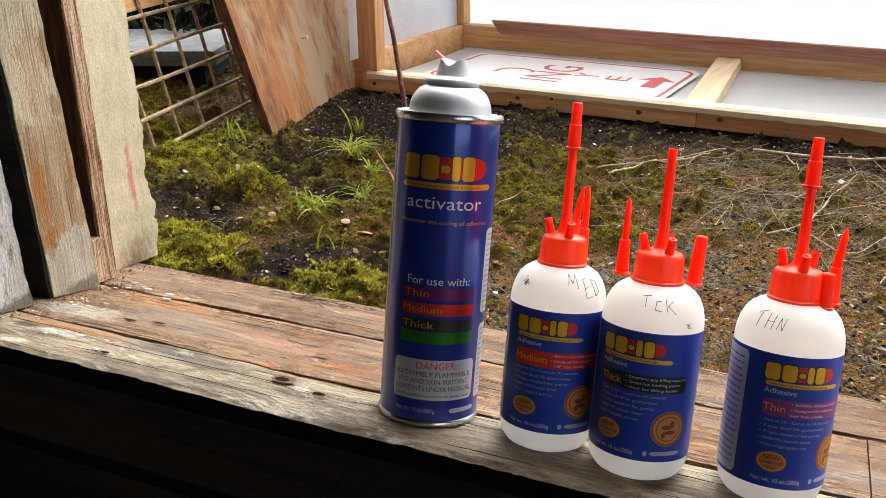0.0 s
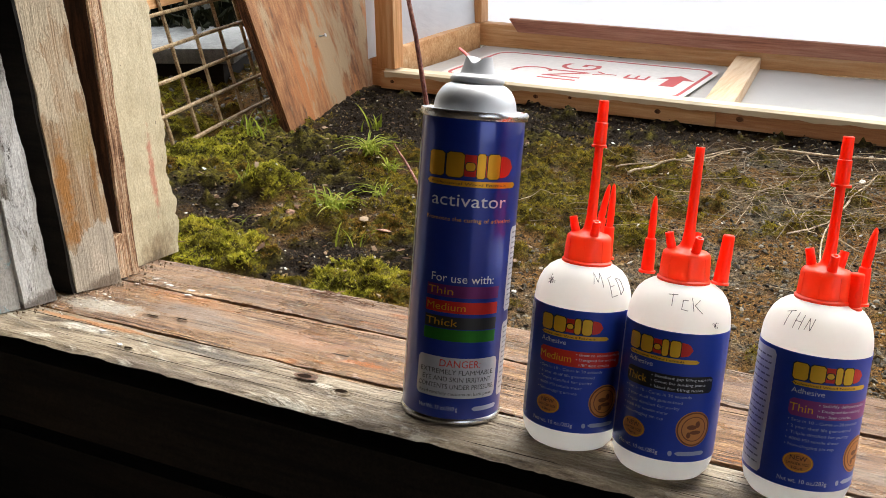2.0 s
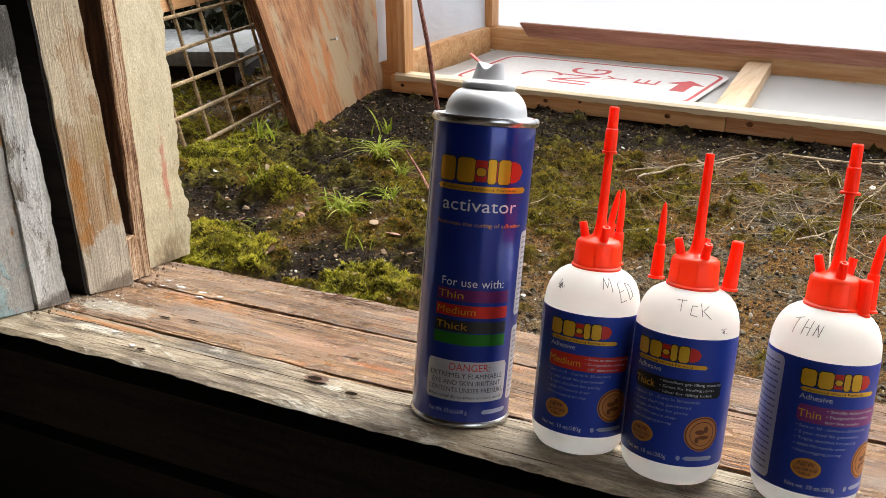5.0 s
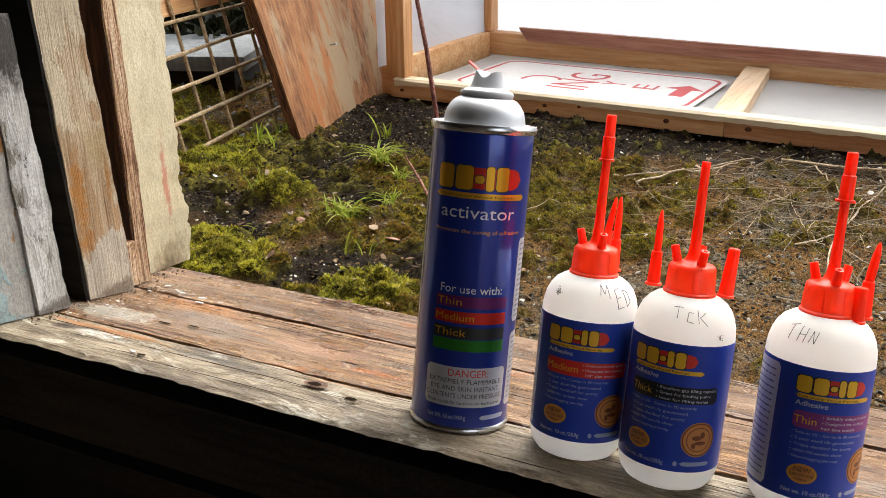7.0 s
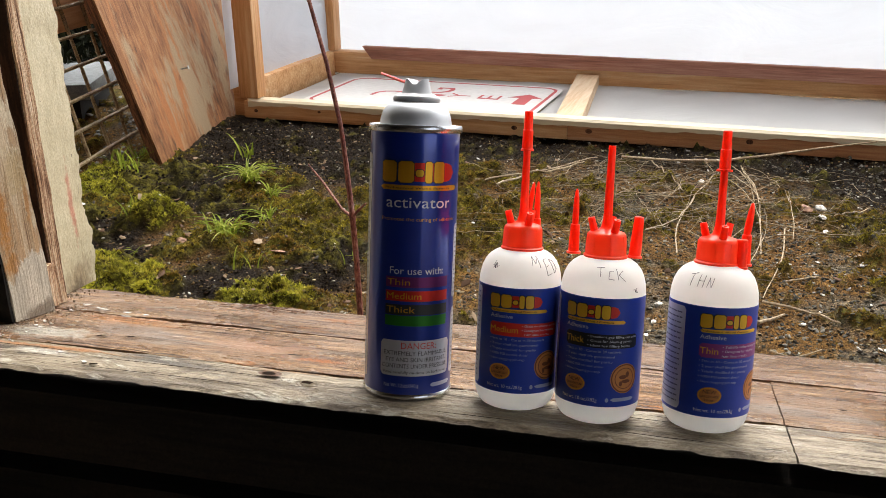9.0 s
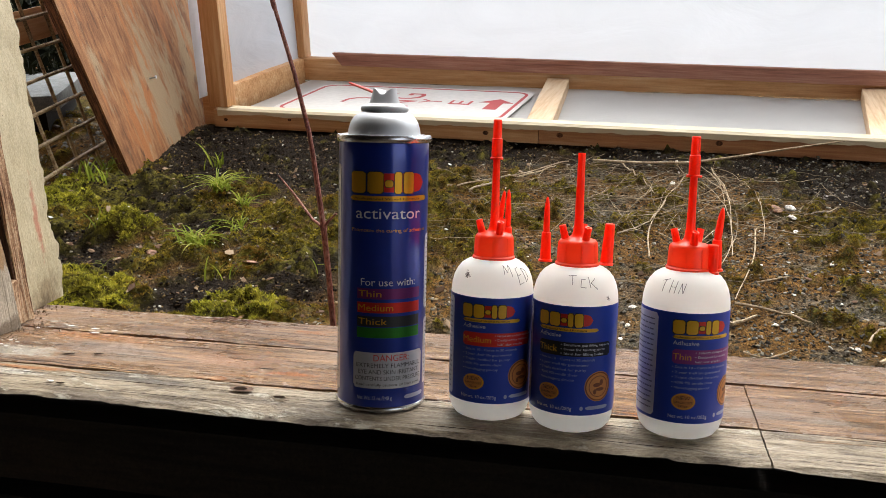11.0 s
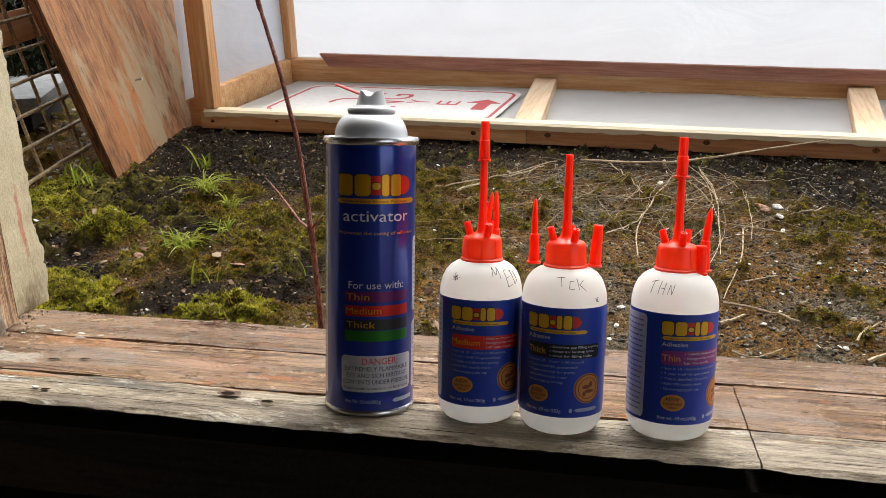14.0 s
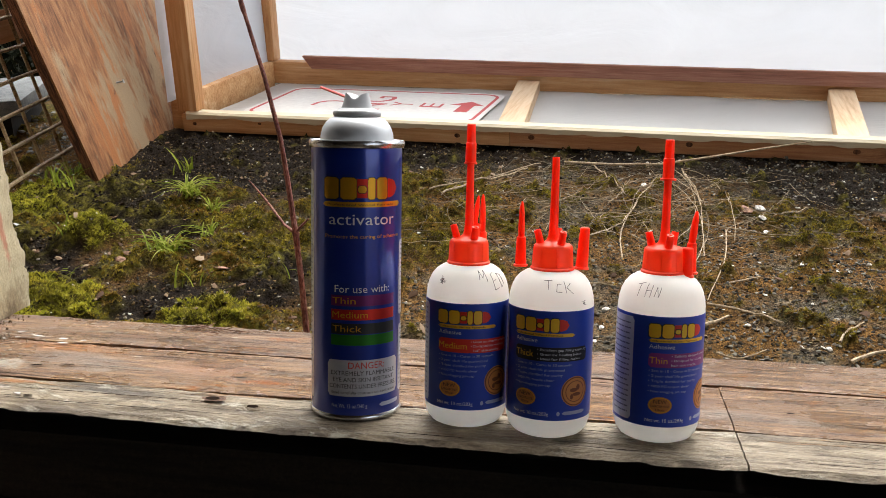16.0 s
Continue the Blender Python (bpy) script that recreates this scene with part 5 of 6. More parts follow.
MOSS = (  # x, y, radius, strength
    (-0.62, 0.53, 0.07, 1.5), (-0.72, 0.56, 0.07, 1.3), (-0.385, 0.51, 0.075, 1.5), (-0.98, 1.02, 0.16, 1.2), (-0.745, 0.84, 0.055, 1.3), (-0.92, 0.87, 0.08, 1.0),
    (-0.6, 0.72, 0.06, 1.1), (-0.45, 0.74, 0.08, 0.9), (-0.45, 0.86, 0.1, 0.75), (-0.17, 0.85, 0.13, 0.6), (0.48, 1.05, 0.13, 0.7),
    (-1.0, 1.16, 0.14, 1.0), (-1.3, 1.26, 0.09, 1.4), (-1.48, 1.43, 0.12, 1.5), (-0.62, 1.0, 0.12, 0.8), (-0.2, 1.1, 0.2, 0.45), (0.15, 1.1, 0.2, 0.4),
    (-0.26, 0.47, 0.06, 0.5), (0.42, 0.72, 0.1, 0.45), (-0.35, 1.25, 0.14, 0.5), (-1.5, 1.75, 0.2, 0.8), (-0.3, 0.98, 0.1, 0.6), (0.62, 0.85, 0.12, 0.5))
# Dark soil spots; the row along the front rail also paints its shadow.
SOIL_AND_SHADE = ((-0.88, 1.12, 0.1), (-0.79, 1.42, 0.14), (-0.51, 0.55, 0.05), (-0.52, 0.635, 0.04), (-0.82, 1.05, 0.1), (-0.37, 0.66, 0.08), (-0.9, 1.55, 0.12), (-0.75, 1.25, 0.12), (-0.2, 1.5, 0.2), (-0.5, 1.52, 0.2), (0.12, 1.48, 0.16), (0.4, 1.42, 0.17), (0.7, 1.36, 0.2), (0.55, 1.25, 0.1), (-0.4, 0.6, 0.05), (-0.72, 0.95, 0.06), (-0.68, 0.68, 0.05), (-0.78, 0.75, 0.06), (-0.5, 1.2, 0.12), (-0.62, 0.9, 0.05), (-0.9, 0.8, 0.08), (-0.36, 0.78, 0.05))


def height(x, y):
    h = GROUND_Z + 0.011 * noise.noise((x * 3.1, y * 3.1, 0)) + 0.006 * noise.noise((x * 11, y * 11, 2)) + 0.0028 * noise.noise((x * 37, y * 37, 5)) + 0.0014 * noise.noise((x * 110, y * 110, 8))
    for mx, my, r, up in MOUNDS:
        d = ((x - mx) ** 2 + (y - my) ** 2) / (r * r)
        if d < 6:
            h += up * math.exp(-d * 1.3) * (1 + 0.35 * noise.noise((x * 22, y * 22, 9)))
    mo = mossy(x, y)
    if mo > 0.15:
        h += mo * (0.004 + 0.026 * abs(noise.noise((x * 34, y * 34, 41))) + 0.009 * abs(noise.noise((x * 80, y * 80, 43))))
    s = soil(x, y)
    if s > 0.1:
        h += 0.015 * s * noise.noise((x * 30, y * 30, 13)) + 0.009 * s * noise.noise((x * 95, y * 95, 15))
    return h


def mossy(x, y):
    m = 0.0
    for mx, my, r, s in MOSS:
        d = ((x - mx) ** 2 + (y - my) ** 2) / (r * r)
        if d < 6:
            m += s * math.exp(-d)
    m += 0.7 * noise.noise((x * 13, y * 13, 21)) + 0.65 * noise.noise((x * 34, y * 34, 22)) + 0.3 * noise.noise((x * 90, y * 90, 23)) - 0.02
    return max(0.0, min(1.0, (m - 0.3) * 2.6))


def cushion(x, y):
    """How much of a fresh, domed cushion the moss forms here."""
    c = 0.0
    for mx, my, r, s in MOSS:
        if s >= 1.2:
            c += math.exp(-((x - mx) ** 2 + (y - my) ** 2) / (r * r))
    return c + 0.35 * noise.noise((x * 17, y * 17, 61))


# Weight of the dark soil and of the shadow painted along the rail.
def soil(x, y):
    m = 0.0
    for mx, my, r in SOIL_AND_SHADE:
        d = ((x - mx) ** 2 + (y - my) ** 2) / (r * r)
        if d < 6:
            m += math.exp(-d)
    return max(0.0, min(1.0, m + 0.15 * noise.noise((x * 18, y * 18, 31))))


def spaced(lo, a, b, hi, step):
    """Coordinates with fine steps between a and b and ever wider ones beyond."""
    mid = list(np.arange(a, b, step))
    left, right, d, p = [], [], step, a
    while p > lo:
        d *= 1.35
        p -= d
        left.append(p)
    d, p = step, mid[-1]
    while p < hi:
        d *= 1.35
        p += d
        right.append(p)
    return left[::-1] + mid + right


xs, ys = spaced(-400, -1.25, 0.95, 400, 0.0085), spaced(0.302, 0.302, 1.75, 900, 0.0085)
xs = sorted(xs + [WALLX0 - 0.1, WALLX1 + 0.1])
back, d, p = [], 0.4, 0.302
while p > -400:
    p -= d
    d *= 1.3
    back.append(p)
ys = sorted(back + [-3.3]) + ys
verts, moss_w, soil_shade_w = [], [], []
for y in ys:
    for x in xs:
        near = -2.5 < x < 2.5 and 0.29 < y < 3.2
        verts.append((x, y, height(x, y) if near else GROUND_Z))
        moss_w.append(mossy(x, y) if near else 0.3)
        # Shifts the ground to the dark soil colour towards the left, broken by noise.
        darkened = max(0.0, min(1.0, (-0.12 - x) / 0.4)) * (0.42 + 0.5 * noise.noise((x * 7, y * 7, 77))) if x > -1.1 else 0.0
        soil_shade_w.append(min(1.0, soil(x, y) + max(0.0, darkened)) if near else 0.0)
w = len(xs)
faces = [(j * w + i, j * w + i + 1, (j + 1) * w + i + 1, (j + 1) * w + i) for j in range(len(ys) - 1) for i in range(w - 1)
         if not (WALLX0 - 0.11 < 0.5 * (xs[i] + xs[i + 1]) < WALLX1 + 0.11 and -3.31 < 0.5 * (ys[j] + ys[j + 1]) < 0.3)]
me = bpy.data.meshes.new("ground")
me.from_pydata(verts, [], faces)
me.polygons.foreach_set("use_smooth", [True] * len(faces))
for key, vals in (("moss", moss_w), ("soil", soil_shade_w)):
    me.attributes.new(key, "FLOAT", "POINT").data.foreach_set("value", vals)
n = Nodes("gritty_mossy_soil")
att = n.tree.nodes.new("ShaderNodeAttribute")
att.attribute_name = "moss"
at2 = n.tree.nodes.new("ShaderNodeAttribute")
at2.attribute_name = "soil"
fine = n.noise(scale=420, detail=5, rough=0.7)
mid = n.noise(scale=70, detail=8, rough=0.7)
mixed = n.math("ADD", n.math("MULTIPLY", fine, 0.6), n.math("MULTIPLY", mid, 0.4))
grit = n.ramp(mixed, [(0.40, (0.010, 0.009, 0.007)), (0.48, (0.07, 0.06, 0.042)), (0.56, (0.19, 0.16, 0.11)), (0.66, (0.42, 0.36, 0.26))])
brown = n.ramp(mixed, [(0.40, (0.012, 0.006, 0.003)), (0.5, (0.12, 0.06, 0.015)), (0.6, (0.31, 0.165, 0.04))])
col = n.mix(n.step(n.noise(scale=9, detail=6, rough=0.65), 0.38, 0.52), grit, brown)
# Near black for soil and for the rail's painted shadow.
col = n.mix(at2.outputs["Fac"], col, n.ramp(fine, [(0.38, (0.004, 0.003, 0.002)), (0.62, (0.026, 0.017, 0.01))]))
green = n.ramp(n.noise(scale=60, detail=8, rough=0.75), [(0.38, (0.01, 0.007, 0.002)), (0.5, (0.06, 0.05, 0.007)), (0.64, (0.2, 0.175, 0.02))])
col = n.mix(n.math("MULTIPLY", att.outputs["Fac"], 0.95), col, green)
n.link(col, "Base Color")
n.set(Roughness=0.9, Specular_IOR_Level=0.08)
n.bump(n.math("ADD", fine, mid), 1.0, 0.008)
ground = new("ground", me)
me.materials.append(n.mat)
tagged(ground, "damp mossy gravel ground with dark soil and painted rail shadow", "ground", kind="structure")


def islands(name, stops, rough, leafy=0.0):
    n = Nodes(name)
    geo = n.tree.nodes.new("ShaderNodeNewGeometry")
    col = n.ramp(geo.outputs["Random Per Island"], stops)
    col = n.mix(n.math("MULTIPLY", n.noise(scale=600, detail=3), 0.5), col, tuple(0.5 * c for c in stops[0][1]))
    n.link(col, "Base Color")
    n.set(Roughness=rough, Specular_IOR_Level=0.05)
    if leafy:
        t = n.put("ShaderNodeBsdfTranslucent", [("Color", col)])
        m = n.put("ShaderNodeMixShader", [(1, n.bsdf.outputs[0]), (2, t.outputs[0])], Fac=leafy)
        n.tree.links.new(m.outputs[0], n.tree.nodes["Material Output"].inputs[0])
    return n.mat


def mossy_green(name, stops, dead):
    """Moss shoots, green by clump and by shoot, browned off in spots."""
    n = Nodes(name)
    geo = n.tree.nodes.new("ShaderNodeNewGeometry")
    fac = n.math("ADD", n.math("MULTIPLY", n.noise(scale=22, detail=6, rough=0.7), 1.1), n.math("MULTIPLY", geo.outputs["Random Per Island"], 0.35))
    col = n.ramp(fac, stops)
    col = n.mix(n.math("MULTIPLY", n.step(n.noise(scale=8, detail=6, rough=0.7), 0.47, 0.6), dead), col, n.ramp(fac, [(0.4, (0.03, 0.013, 0.004)), (0.9, (0.27, 0.145, 0.03))]))
    n.link(col, "Base Color")
    n.set(Roughness=0.7, Specular_IOR_Level=0.15)
    t = n.put("ShaderNodeBsdfTranslucent", [("Color", col)])
    m = n.put("ShaderNodeMixShader", [(1, n.bsdf.outputs[0]), (2, t.outputs[0])], Fac=0.3)
    n.tree.links.new(m.outputs[0], n.tree.nodes["Material Output"].inputs[0])
    return n.mat


M_MOSS = mossy_green("creeping_moss", [(0.42, (0.014, 0.011, 0.003)), (0.58, (0.068, 0.052, 0.006)), (0.76, (0.21, 0.165, 0.013)), (1.0, (0.42, 0.34, 0.03))], 0.8)
M_CUSHION = mossy_green("cushion_moss_green", [(0.42, (0.022, 0.021, 0.003)), (0.58, (0.12, 0.12, 0.011)), (0.76, (0.34, 0.335, 0.028)), (1.0, (0.62, 0.56, 0.06))], 0.35)
M_GRAVEL = islands("dark_gravel", [(0.0, (0.018, 0.016, 0.012)), (0.5, (0.082, 0.072, 0.054)), (0.85, (0.18, 0.16, 0.12)), (1.0, (0.36, 0.32, 0.25))], 0.65)
M_STONES = islands("grey_stones", [(0.0, (0.022, 0.021, 0.017)), (0.45, (0.09, 0.083, 0.066)), (0.85, (0.19, 0.175, 0.14)), (1.0, (0.38, 0.35, 0.29))], 0.75)
M_PALESTONES = islands("pale_grey_stones", [(0.0, (0.09, 0.09, 0.085)), (0.6, (0.22, 0.22, 0.205)), (1.0, (0.42, 0.41, 0.38))], 0.75)
M_CLOD = islands("black_soil_crumbs", [(0.0, (0.008, 0.006, 0.004)), (0.6, (0.024, 0.017, 0.011)), (1.0, (0.07, 0.05, 0.03))], 0.9)
M_CRUMB = islands("brown_grit", [(0.0, (0.014, 0.009, 0.005)), (0.5, (0.115, 0.078, 0.032)), (0.9, (0.25, 0.175, 0.08)), (1.0, (0.42, 0.33, 0.2))], 0.85)
M_CHIPS = islands("pale_chips", [(0.0, (0.36, 0.32, 0.25)), (0.5, (0.62, 0.58, 0.5)), (1.0, (0.78, 0.76, 0.7))], 0.7)
M_GRASS = islands("grass_blade_green", [(0.0, (0.16, 0.21, 0.02)), (0.6, (0.32, 0.37, 0.045)), (1.0, (0.5, 0.46, 0.13))], 0.45, 0.35)
M_LITTER = islands("brown_litter", [(0.0, (0.05, 0.03, 0.018)), (0.6, (0.17, 0.1, 0.06)), (1.0, (0.34, 0.25, 0.16))], 0.7)

rnd = random.Random(7)


def scatter(name, verts, faces, material, label, category):
    me = bpy.data.meshes.new(name)
    me.from_pydata(verts, [], faces)
    me.materials.append(material)
    ob = new(name, me)
    return tagged(ob, label, category, kind="stuff")


# moss: short pointed shoots in cushions
vs1, fs1, vs2, fs2 = [], [], [], []
tries = 0
while len(fs1) + len(fs2) < 420000 and tries < 800000:
    tries += 1
    x, y = rnd.uniform(-1.65, 0.9), 0.31 + 1.4 * rnd.random() ** 1.4
    m = mossy(x, y)
    if rnd.random() > m ** 1.5 or soil(x, y) > 0.55:
        continue
    fresh = cushion(x, y) > 0.42
    vs, fs = (vs2, fs2) if fresh else (vs1, fs1)
    z = height(x, y) - 0.001
    tall = (0.0012 + (0.0027 if fresh else 0.0018) * m) * rnd.uniform(0.5, 1.4)
    for _ in range(3):
        a = rnd.uniform(0, math.pi)
        wd = rnd.uniform(0.0006, 0.0014)
        lx, ly = rnd.gauss(0, 0.75) * tall, rnd.gauss(0, 0.75) * tall
        k = len(vs)
        vs += [(x - wd * math.cos(a), y - wd * math.sin(a), z), (x + wd * math.cos(a), y + wd * math.sin(a), z), (x + lx, y + ly, z + tall)]
        fs.append((k, k + 1, k + 2))
scatter("moss", vs1, fs1, M_MOSS, "low brownish green moss creeping over damp soil", "moss")
scatter("cushion_moss", vs2, fs2, M_CUSHION, "bright yellow-green domed cushion moss beside the sill", "moss")

ICO = bmesh.new()
bmesh.ops.create_icosphere(ICO, subdivisions=1, radius=1)
ICO_V, ICO_F = [v.co.copy() for v in ICO.verts], [tuple(v.index for v in f.verts) for f in ICO.faces]
ICO.free()


def pebbles(count, keep, size, flat, material, name, label, category, area=(-1.25, 0.95, 0.32, 1.58), skew=1.5, lift=0.25):
    vs, fs = [], []
    made = 0
    for _ in range(count * 8):
        if made >= count:
            break
        x, y = rnd.uniform(area[0], area[1]), area[2] + (area[3] - area[2]) * rnd.random() ** skew
        if rnd.random() > keep(x, y):
            continue
        made += 1
        s = size[0] + (size[1] - size[0]) * rnd.random() ** 2.5
        m = Euler((rnd.gauss(0, 0.4), rnd.gauss(0, 0.4), rnd.uniform(0, 6.3))).to_matrix()
        sx, sy, sz = s * rnd.uniform(0.7, 1.3), s * rnd.uniform(0.5, 1.0), s * flat * rnd.uniform(0.7, 1.2)
        c = Vector((x, y, height(x, y) + sz * lift))
        k = len(vs)
        vs += [tuple(c + m @ Vector((v.x * sx * rnd.uniform(0.5, 1.3), v.y * sy * rnd.uniform(0.5, 1.3), v.z * sz * rnd.uniform(0.5, 1.3)))) for v in ICO_V]
        fs += [tuple(k + i for i in f) for f in ICO_F]
    return scatter(name, vs, fs, material, label, category)


pebbles(24000, lambda x, y: (1 - 0.9 * mossy(x, y)) * (0.6 + 0.4 * (x > -0.25)) * (1 - 0.6 * soil(x, y)), (0.0009, 0.0048), 0.5, M_GRAVEL, "gravel", "dark grey angular gravel on damp soil", "gravel")
pebbles(9000, lambda x, y: 0.02 + soil(x, y) ** 1.3 * (1.0 if x < -0.25 else 0.12), (0.0007, 0.0048), 0.6, M_CLOD, "soil_crumbs", "black crumbly soil clods", "soil", skew=1.0)
pebbles(11000, lambda x, y: (1 - 0.8 * mossy(x, y)) * max(0.0, min(1.0, 0.25 + 1.6 * x)), (0.0012, 0.0052), 0.45, M_STONES, "loose_stones", "grey angular loose stones on the ground", "gravel", area=(-0.3, 0.98, 0.34, 1.62), skew=1.1)
pebbles(5000, lambda x, y: 1 - 0.9 * mossy(x, y), (0.0025, 0.011), 0.5, M_PALESTONES, "loose_stones", "grey loose stones beyond the wire mesh", "gravel", area=(-2.3, -1.12, 0.9, 2.1), skew=1.0)
pebbles(900, lambda x, y: 0.9, (0.0018, 0.0055), 0.35, M_CHIPS, "stone_chips", "pale stone chips scattered on the ground", "stone chips", lift=0.8)
pebbles(1300, lambda x, y: 0.6 if x < 0 else 0.3, (0.002, 0.009), 0.12, M_LITTER, "leaf_litter", "brown scraps of dead leaf", "leaf litter", lift=3.0)


pebbles(34000, lambda x, y: 1 - 0.8 * mossy(x, y), (0.0009, 0.0042), 0.6, M_CRUMB, "grit", "fine brown soil grit", "grit", skew=1.4, lift=0.1)


# single pale chips and a dead leaf that stand out
def lump(x, y, s, flat, material, name, label, category, group=""):
    bm = bmesh.new()
    bmesh.ops.create_icosphere(bm, subdivisions=2, radius=1)
    for v in bm.verts:
        k = 1 + 0.35 * noise.noise(v.co * 1.7 + Vector((x * 40, y * 40, 0)))
        v.co = Vector((v.co.x * s * k, v.co.y * s * 0.65 * k, v.co.z * s * flat * k))
    return solid(name, bm, material, pose(x, y, height(x, y) + s * flat * 0.7, rnd.uniform(-12, 12), rnd.uniform(-12, 12), rnd.uniform(0, 180)), label, category, group, smooth=False)


for x, y, s in ((0.399, 1.15, 0.011), (0.394, 1.081, 0.009), (0.4, 1.238, 0.006), (0.469, 1.175, 0.006), (0.194, 1.266, 0.008), (0.131, 0.674, 0.006), (0.41, 0.588, 0.005), (0.393, 1.028, 0.006), (0.318, 0.645, 0.005), (0.416, 1.128, 0.008), (0.315, 0.981, 0.005), (0.126, 0.619, 0.005)):
    lump(x, y, s, 0.35, M_CHIP, "stone_chip", "pale flat stone chip lying on dark gravel", "stone chip", "pale chips on the ground")
lump(0.365, 1.104, 0.017, 0.2, M_LEAFLITTER, "dead_leaf", "curled brown dead leaf on gravel", "leaf")
lump(-0.64, 0.74, 0.012, 0.2, M_LEAFLITTER, "dead_leaf", "curled brown dead leaf on moss", "leaf")
lump(-0.46, 0.72, 0.012, 0.15, M_LEAFLITTER, "dead_leaf", "reddish brown dead leaf on soil", "leaf")


# dry stems
def stem(points, r, lift=0.003, label="thin dry straw stem lying on the ground", material=None):
    p = [Vector((x, y, 0)) for x, y in points]
    out = []
    for i in range(len(p) - 1):
        a, b, c, d = p[max(i - 1, 0)], p[i], p[i + 1], p[min(i + 2, len(p) - 1)]
        for k in range(7):
            t = k / 7
            q = 0.5 * ((2 * b) + (c - a) * t + (2 * a - 5 * b + 4 * c - d) * t * t + (3 * b - a - 3 * c + d) * t ** 3)
            out.append(q)
    out.append(p[-1])
    seed = rnd.uniform(0, 50)
    top = max(height(q.x, q.y) for q in out)
    pts = [(q.x + 0.0009 * noise.noise((i * 0.6, seed, 0)), q.y + 0.0009 * noise.noise((i * 0.6, seed, 5)), 0.5 * top + 0.5 * height(q.x, q.y) + lift) for i, q in enumerate(out)]
    bm = bmesh.new()
    tube(bm, pts, [r * (1 - 0.55 * i / len(pts)) for i in range(len(pts))], 6)
    return solid("dry_straw", bm, material or M_STRAW, Matrix.Identity(4), label, "dry stem", "dry stems on the ground")


THICK = "pale dry twig lying across the gravel"
stem([(-0.236, 1.159), (-0.15, 1.212), (-0.02, 1.392)], 0.0019, 0.004, THICK)
stem([(-0.188, 1.139), (-0.095, 1.247), (-0.042, 1.334)], 0.0022, 0.004, THICK)
stem([(0.269, 0.692), (0.314, 0.677), (0.362, 0.643)], 0.0024, 0.004, THICK)
stem([(0.26, 0.629), (0.296, 0.664)], 0.0028, 0.004, THICK)
stem([(0.426, 0.547), (0.45, 0.567), (0.479, 0.58), (0.55, 0.6)], 0.003, 0.004, THICK)
stem([(0.422, 0.591), (0.436, 0.62), (0.464, 0.652)], 0.0018, 0.004, THICK)
for pts in ([(0.325, 1.007), (0.308, 0.859), (0.27, 0.703)], [(0.291, 1.027), (0.43, 0.996)], [(0.093, 1.376), (0.127, 1.264), (0.163, 1.145)], [(0.273, 1.371), (0.286, 1.271), (0.294, 1.141)],
            [(0.152, 0.839), (0.155, 1.002), (0.22, 1.296)], [(0.051, 1.067), (0.119, 1.062), (0.19, 1.048)], [(0.414, 1.089), (0.447, 1.102), (0.483, 1.154)], [(0.269, 0.554), (0.299, 0.546), (0.332, 0.574)]):
    stem(pts, 0.0014)
for pts in ([(0.306, 0.77), (0.354, 0.798)], [(0.277, 1.336), (0.292, 1.199), (0.287, 1.018), (0.278, 0.868)], [(0.097, 0.755), (0.125, 0.746), (0.148, 0.738)], [(0.046, 1.151), (0.135, 1.123), (0.344, 1.138)], [(0.1, 0.948), (0.152, 1.018), (0.2, 1.229)]):
    stem(pts, 0.0013)
for k in range(150):
    x, y = rnd.gauss(0.15, 0.17), rnd.gauss(1.1, 0.14)
    a, l, c = rnd.gauss(0.2, 0.9), rnd.uniform(0.05, 0.34), rnd.uniform(-0.09, 0.09)
    if y > 1.4 or y < 0.6:
        continue
    dx, dy = l / 2 * math.cos(a), l / 2 * math.sin(a)
    stem([(x - dx, y - dy), (x + c * dy / l, y - c * dx / l), (x + dx, min(1.5, y + dy))], rnd.uniform(0.0003, 0.0008), rnd.uniform(0.001, 0.008), material=rnd.choice((M_STRAW, M_STRAW_OLD, M_STRAW_OLD)))
# curled runners in a loose ring
for k in range(8):
    cx, cy, rx, ry = 0.235 + rnd.gauss(0, 0.02), 1.1 + rnd.gauss(0, 0.05), rnd.uniform(0.06, 0.1), rnd.uniform(0.16, 0.27)
    a0, span = rnd.uniform(0, 6.3), rnd.uniform(1.6, 4.2)
    stem([(cx + rx * math.cos(a0 + span * q / 6), min(1.5, cy + ry * math.sin(a0 + span * q / 6))) for q in range(7)], rnd.uniform(0.0005, 0.0009), rnd.uniform(0.003, 0.01), "thin curled dry runner lying on the ground", rnd.choice((M_STRAW, M_STRAW_OLD)))
bm = bmesh.new()
tube(bm, [(0.031, 1.39, -0.185), (0.132, 1.37, -0.182), (0.23, 1.38, -0.181), (0.324, 1.4, -0.17), (0.428, 1.4, -0.149), (0.527, 1.4, -0.131)], [0.0026, 0.0026, 0.0025, 0.0023, 0.002, 0.0013], 7)
solid("dry_straw", bm, M_STRAW, Matrix.Identity(4), "long pale dry stem arching up before the rail", "dry stem", "dry stems on the ground")


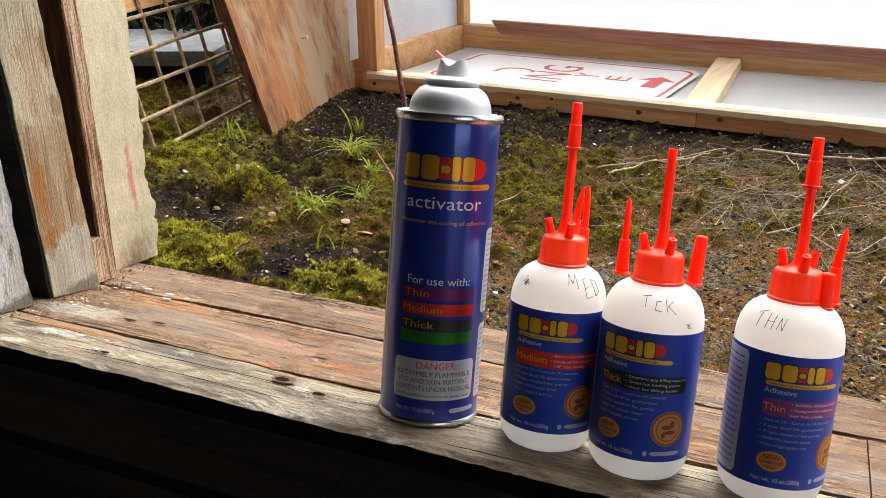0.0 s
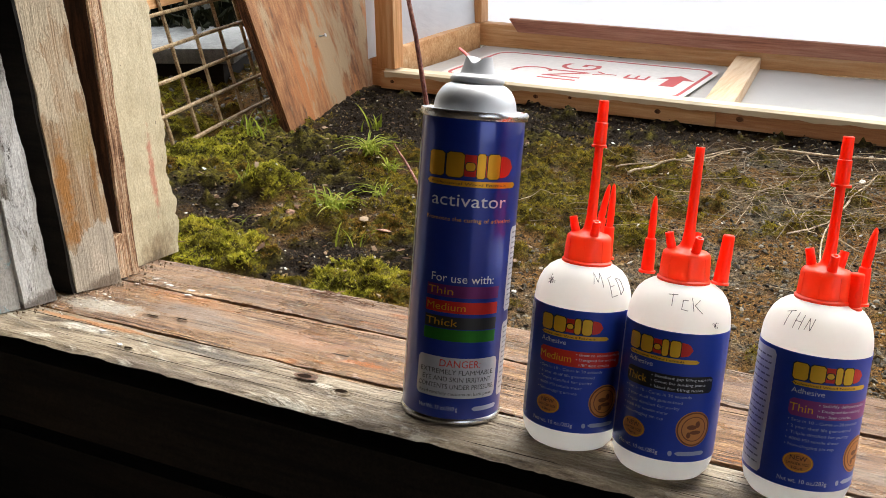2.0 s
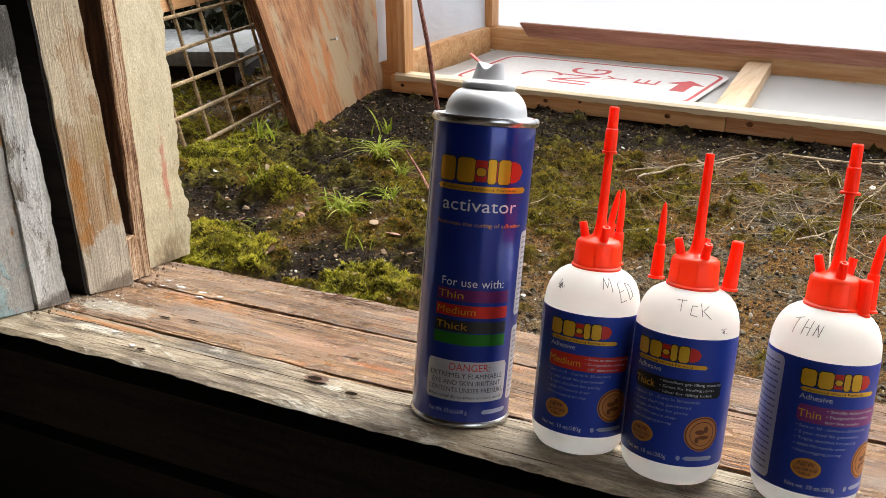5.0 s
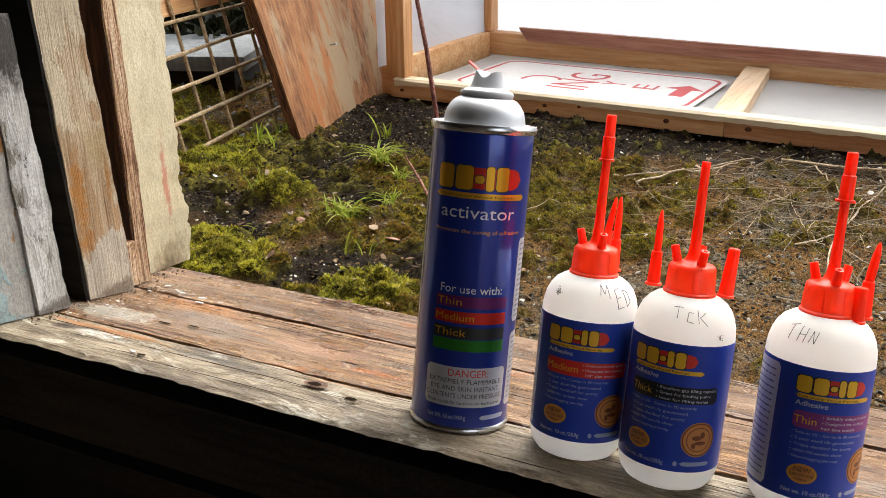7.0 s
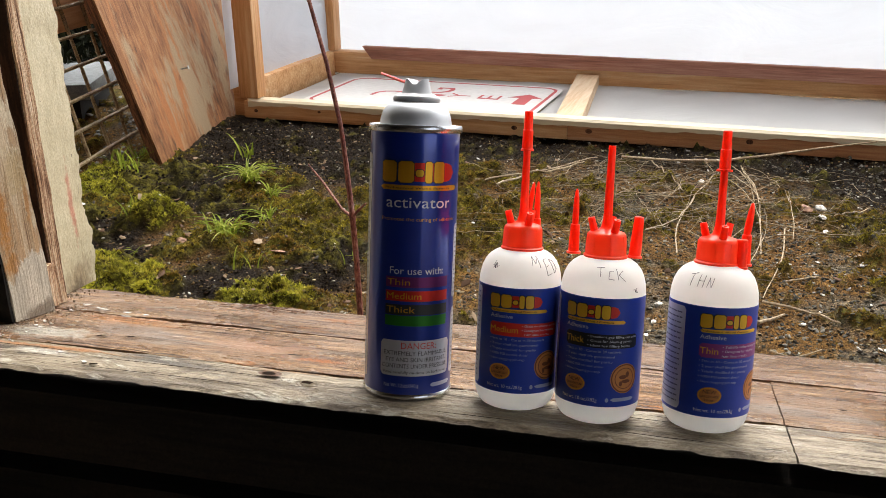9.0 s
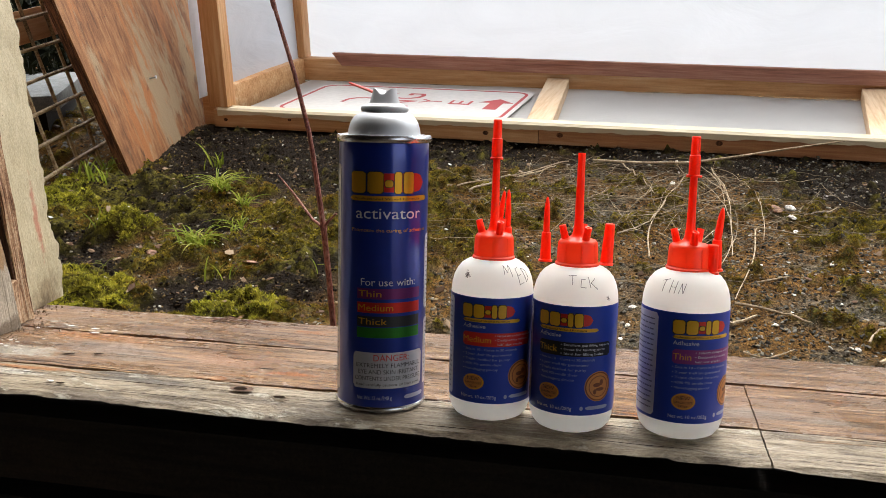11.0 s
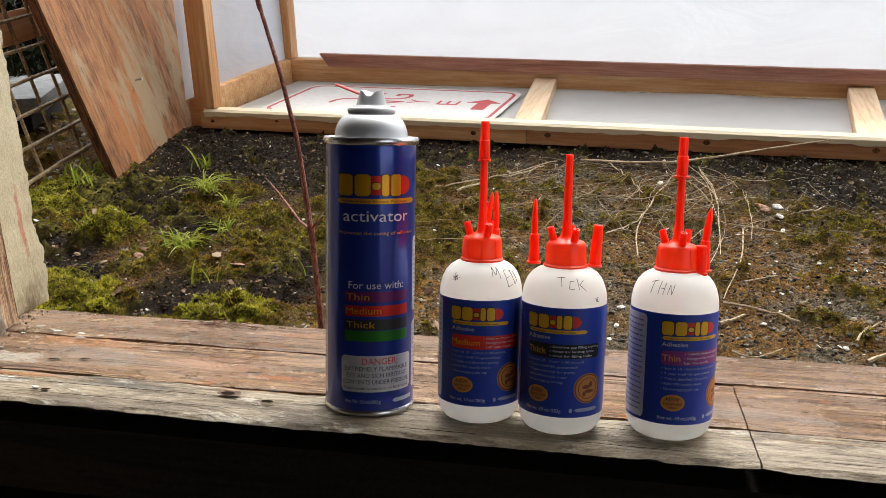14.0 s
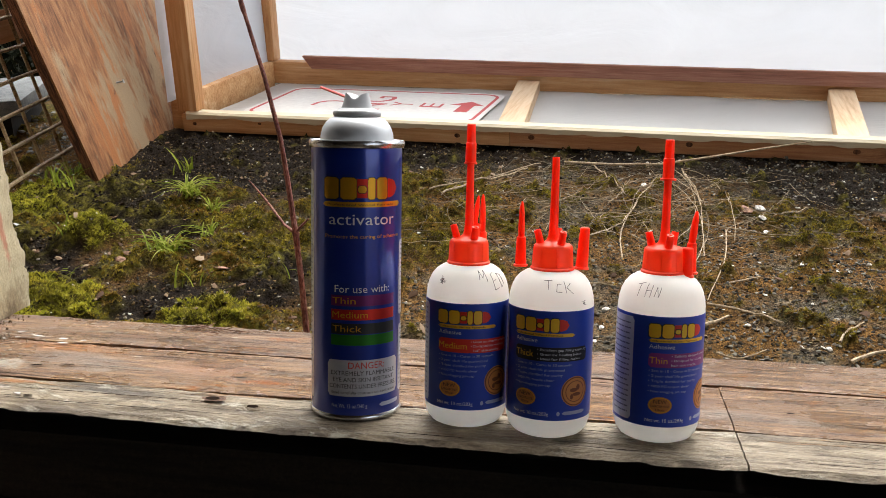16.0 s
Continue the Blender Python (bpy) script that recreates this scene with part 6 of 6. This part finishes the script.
# grass tufts
def tuft(x, y, blades, tall, spread, seed):
    r = random.Random(seed)
    vs, fs = [], []
    for _ in range(blades):
        a = r.uniform(0, 2 * math.pi)
        l = tall * r.uniform(0.5, 1.15)
        out = spread * r.uniform(0.3, 1.0) * l
        w = tall * r.uniform(0.022, 0.05)
        ox, oy = r.gauss(0, 0.011), r.gauss(0, 0.011)
        px, py = -math.sin(a) * w, math.cos(a) * w
        base = len(vs)
        for k in range(6):
            t = k / 5
            cx, cy, cz = ox + math.cos(a) * out * t ** 1.4, oy + math.sin(a) * out * t ** 1.4, l * (t - 0.45 * spread * t ** 2.4) - 0.002
            s = 1 - t ** 1.8 * 0.95
            vs += [(cx - px * s, cy - py * s, cz), (cx, cy, cz - 0.0006), (cx + px * s, cy + py * s, cz)]
            if k:
                q = base + 3 * k
                fs += [(q - 3, q - 2, q + 1, q), (q - 2, q - 1, q + 2, q + 1)]
    me = bpy.data.meshes.new("grass_tuft")
    me.from_pydata(vs, [], fs)
    me.materials.append(M_GRASS)
    ob = new("grass_tuft", me)
    ob.location = (x, y, height(x, y))
    return tagged(ob, "small bright green grass tuft growing in moss", "grass tuft", "grass tufts")


for x, y, b, tl, sp, sd in ((-0.66, 1.035, 60, 0.055, 1.5, 1), (-0.568, 0.755, 46, 0.05, 1.5, 2), (-0.55, 0.895, 26, 0.045, 1.4, 3), (-0.6, 1.0, 24, 0.05, 1.4, 4), (-1.0, 1.13, 14, 0.05, 0.9, 5),
                            (-0.93, 1.06, 12, 0.06, 0.8, 6), (-0.33, 0.74, 5, 0.04, 0.9, 7), (-0.78, 0.8, 6, 0.05, 0.6, 8), (-0.78, 1.27, 12, 0.07, 0.6, 9), (-0.71, 0.69, 5, 0.05, 0.9, 10), (-1.06, 1.3, 14, 0.07, 0.7, 11), (-0.49, 0.66, 6, 0.045, 0.8, 12)):
    tuft(x, y, b, tl, sp, sd)

# the bare sapling behind the sill
sap = thing("bare_sapling", pose(-0.18, 0.32, height(-0.18, 0.32)), "bare red-brown sapling stem with a forked twig", "sapling")
o = sap.matrix_world.translation
P = lambda x, y, z: (x - o.x, y - o.y, z - o.z)
bm = bmesh.new()
tube(bm, [P(-0.18, 0.32, o.z), P(-0.1808, 0.32, -0.082), P(-0.182, 0.32, -0.02), P(-0.184, 0.3205, 0.021), P(-0.1842, 0.321, 0.027), P(-0.185, 0.3215, 0.033), P(-0.192, 0.33, 0.085), P(-0.197, 0.335, 0.12), P(-0.215, 0.352, 0.18), P(-0.2375, 0.372, 0.238), P(-0.2395, 0.3735, 0.243), P(-0.262, 0.392, 0.31), P(-0.3, 0.42, 0.42)],
     [0.0036, 0.0034, 0.0031, 0.0031, 0.0038, 0.003, 0.0026, 0.0024, 0.0022, 0.002, 0.0027, 0.0018, 0.0012], 9)
part("main_stem", bm, M_TWIG, sap)
bm = bmesh.new()
tube(bm, [P(-0.1842, 0.321, 0.026), P(-0.2, 0.331, 0.032), P(-0.225, 0.347, 0.054), P(-0.2456, 0.36, 0.069)], [0.0017, 0.0015, 0.0013, 0.0007], 7)
part("side_twig", bm, M_TWIG, sap)
bm = bmesh.new()
tube(bm, [P(-0.1842, 0.321, 0.026), P(-0.178, 0.317, 0.034), P(-0.1655, 0.31, 0.0463)], [0.0016, 0.0014, 0.0009], 7)
part("side_twig", bm, M_TWIG, sap)

# low concrete step and what stands beyond the mesh
bm = bmesh.new()
box(bm, -0.9, 0.2, 0.0, 0.36, 0.06, 0.1, 0.006)
step = solid("concrete_step", bm, M_CONCRETE, pose(-1.5, 1.44, GROUND_Z, 0, 0, 20), "pale grey concrete step slab over a dark gap", "concrete step")
# Black box stands for the shade in the gap under the slab.
bm = bmesh.new()
box(bm, -0.88, 0.16, 0.03, 0.34, -0.02, 0.059)
part("support", bm, M_SHADE_BLACK, step)


def hedge(x0, x1, y0, y1, z1, count, seed):
    r = random.Random(seed)
    vs, fs = [], []
    for _ in range(count):
        x = r.uniform(x0, x1)
        c = Vector((x, r.uniform(y0, y1) + (x0 - x) * 0.3, GROUND_Z + z1 * r.random() ** 0.8 * (0.8 + 0.3 * noise.noise((x * 3, 0, 0)))))
        s = r.uniform(0.012, 0.03)
        m = Euler((r.uniform(0, 6), r.uniform(0, 6), r.uniform(0, 6))).to_matrix()
        k = len(vs)
        vs += [tuple(c + m @ Vector(p) * s) for p in ((-1, 0, 0), (0, -0.5, 0.1), (1, 0, 0), (0, 0.5, 0.1))]
        fs.append((k, k + 1, k + 2, k + 3))
    return scatter("hedge", vs, fs, islands("dark_hedge_leaf", [(0.0, (0.01, 0.012, 0.008)), (1.0, (0.04, 0.045, 0.02))], 0.6), "low dark leafy hedge", "hedge")


hedge(-3.6, -1.55, 2.3, 2.9, 0.34, 9000, 3)
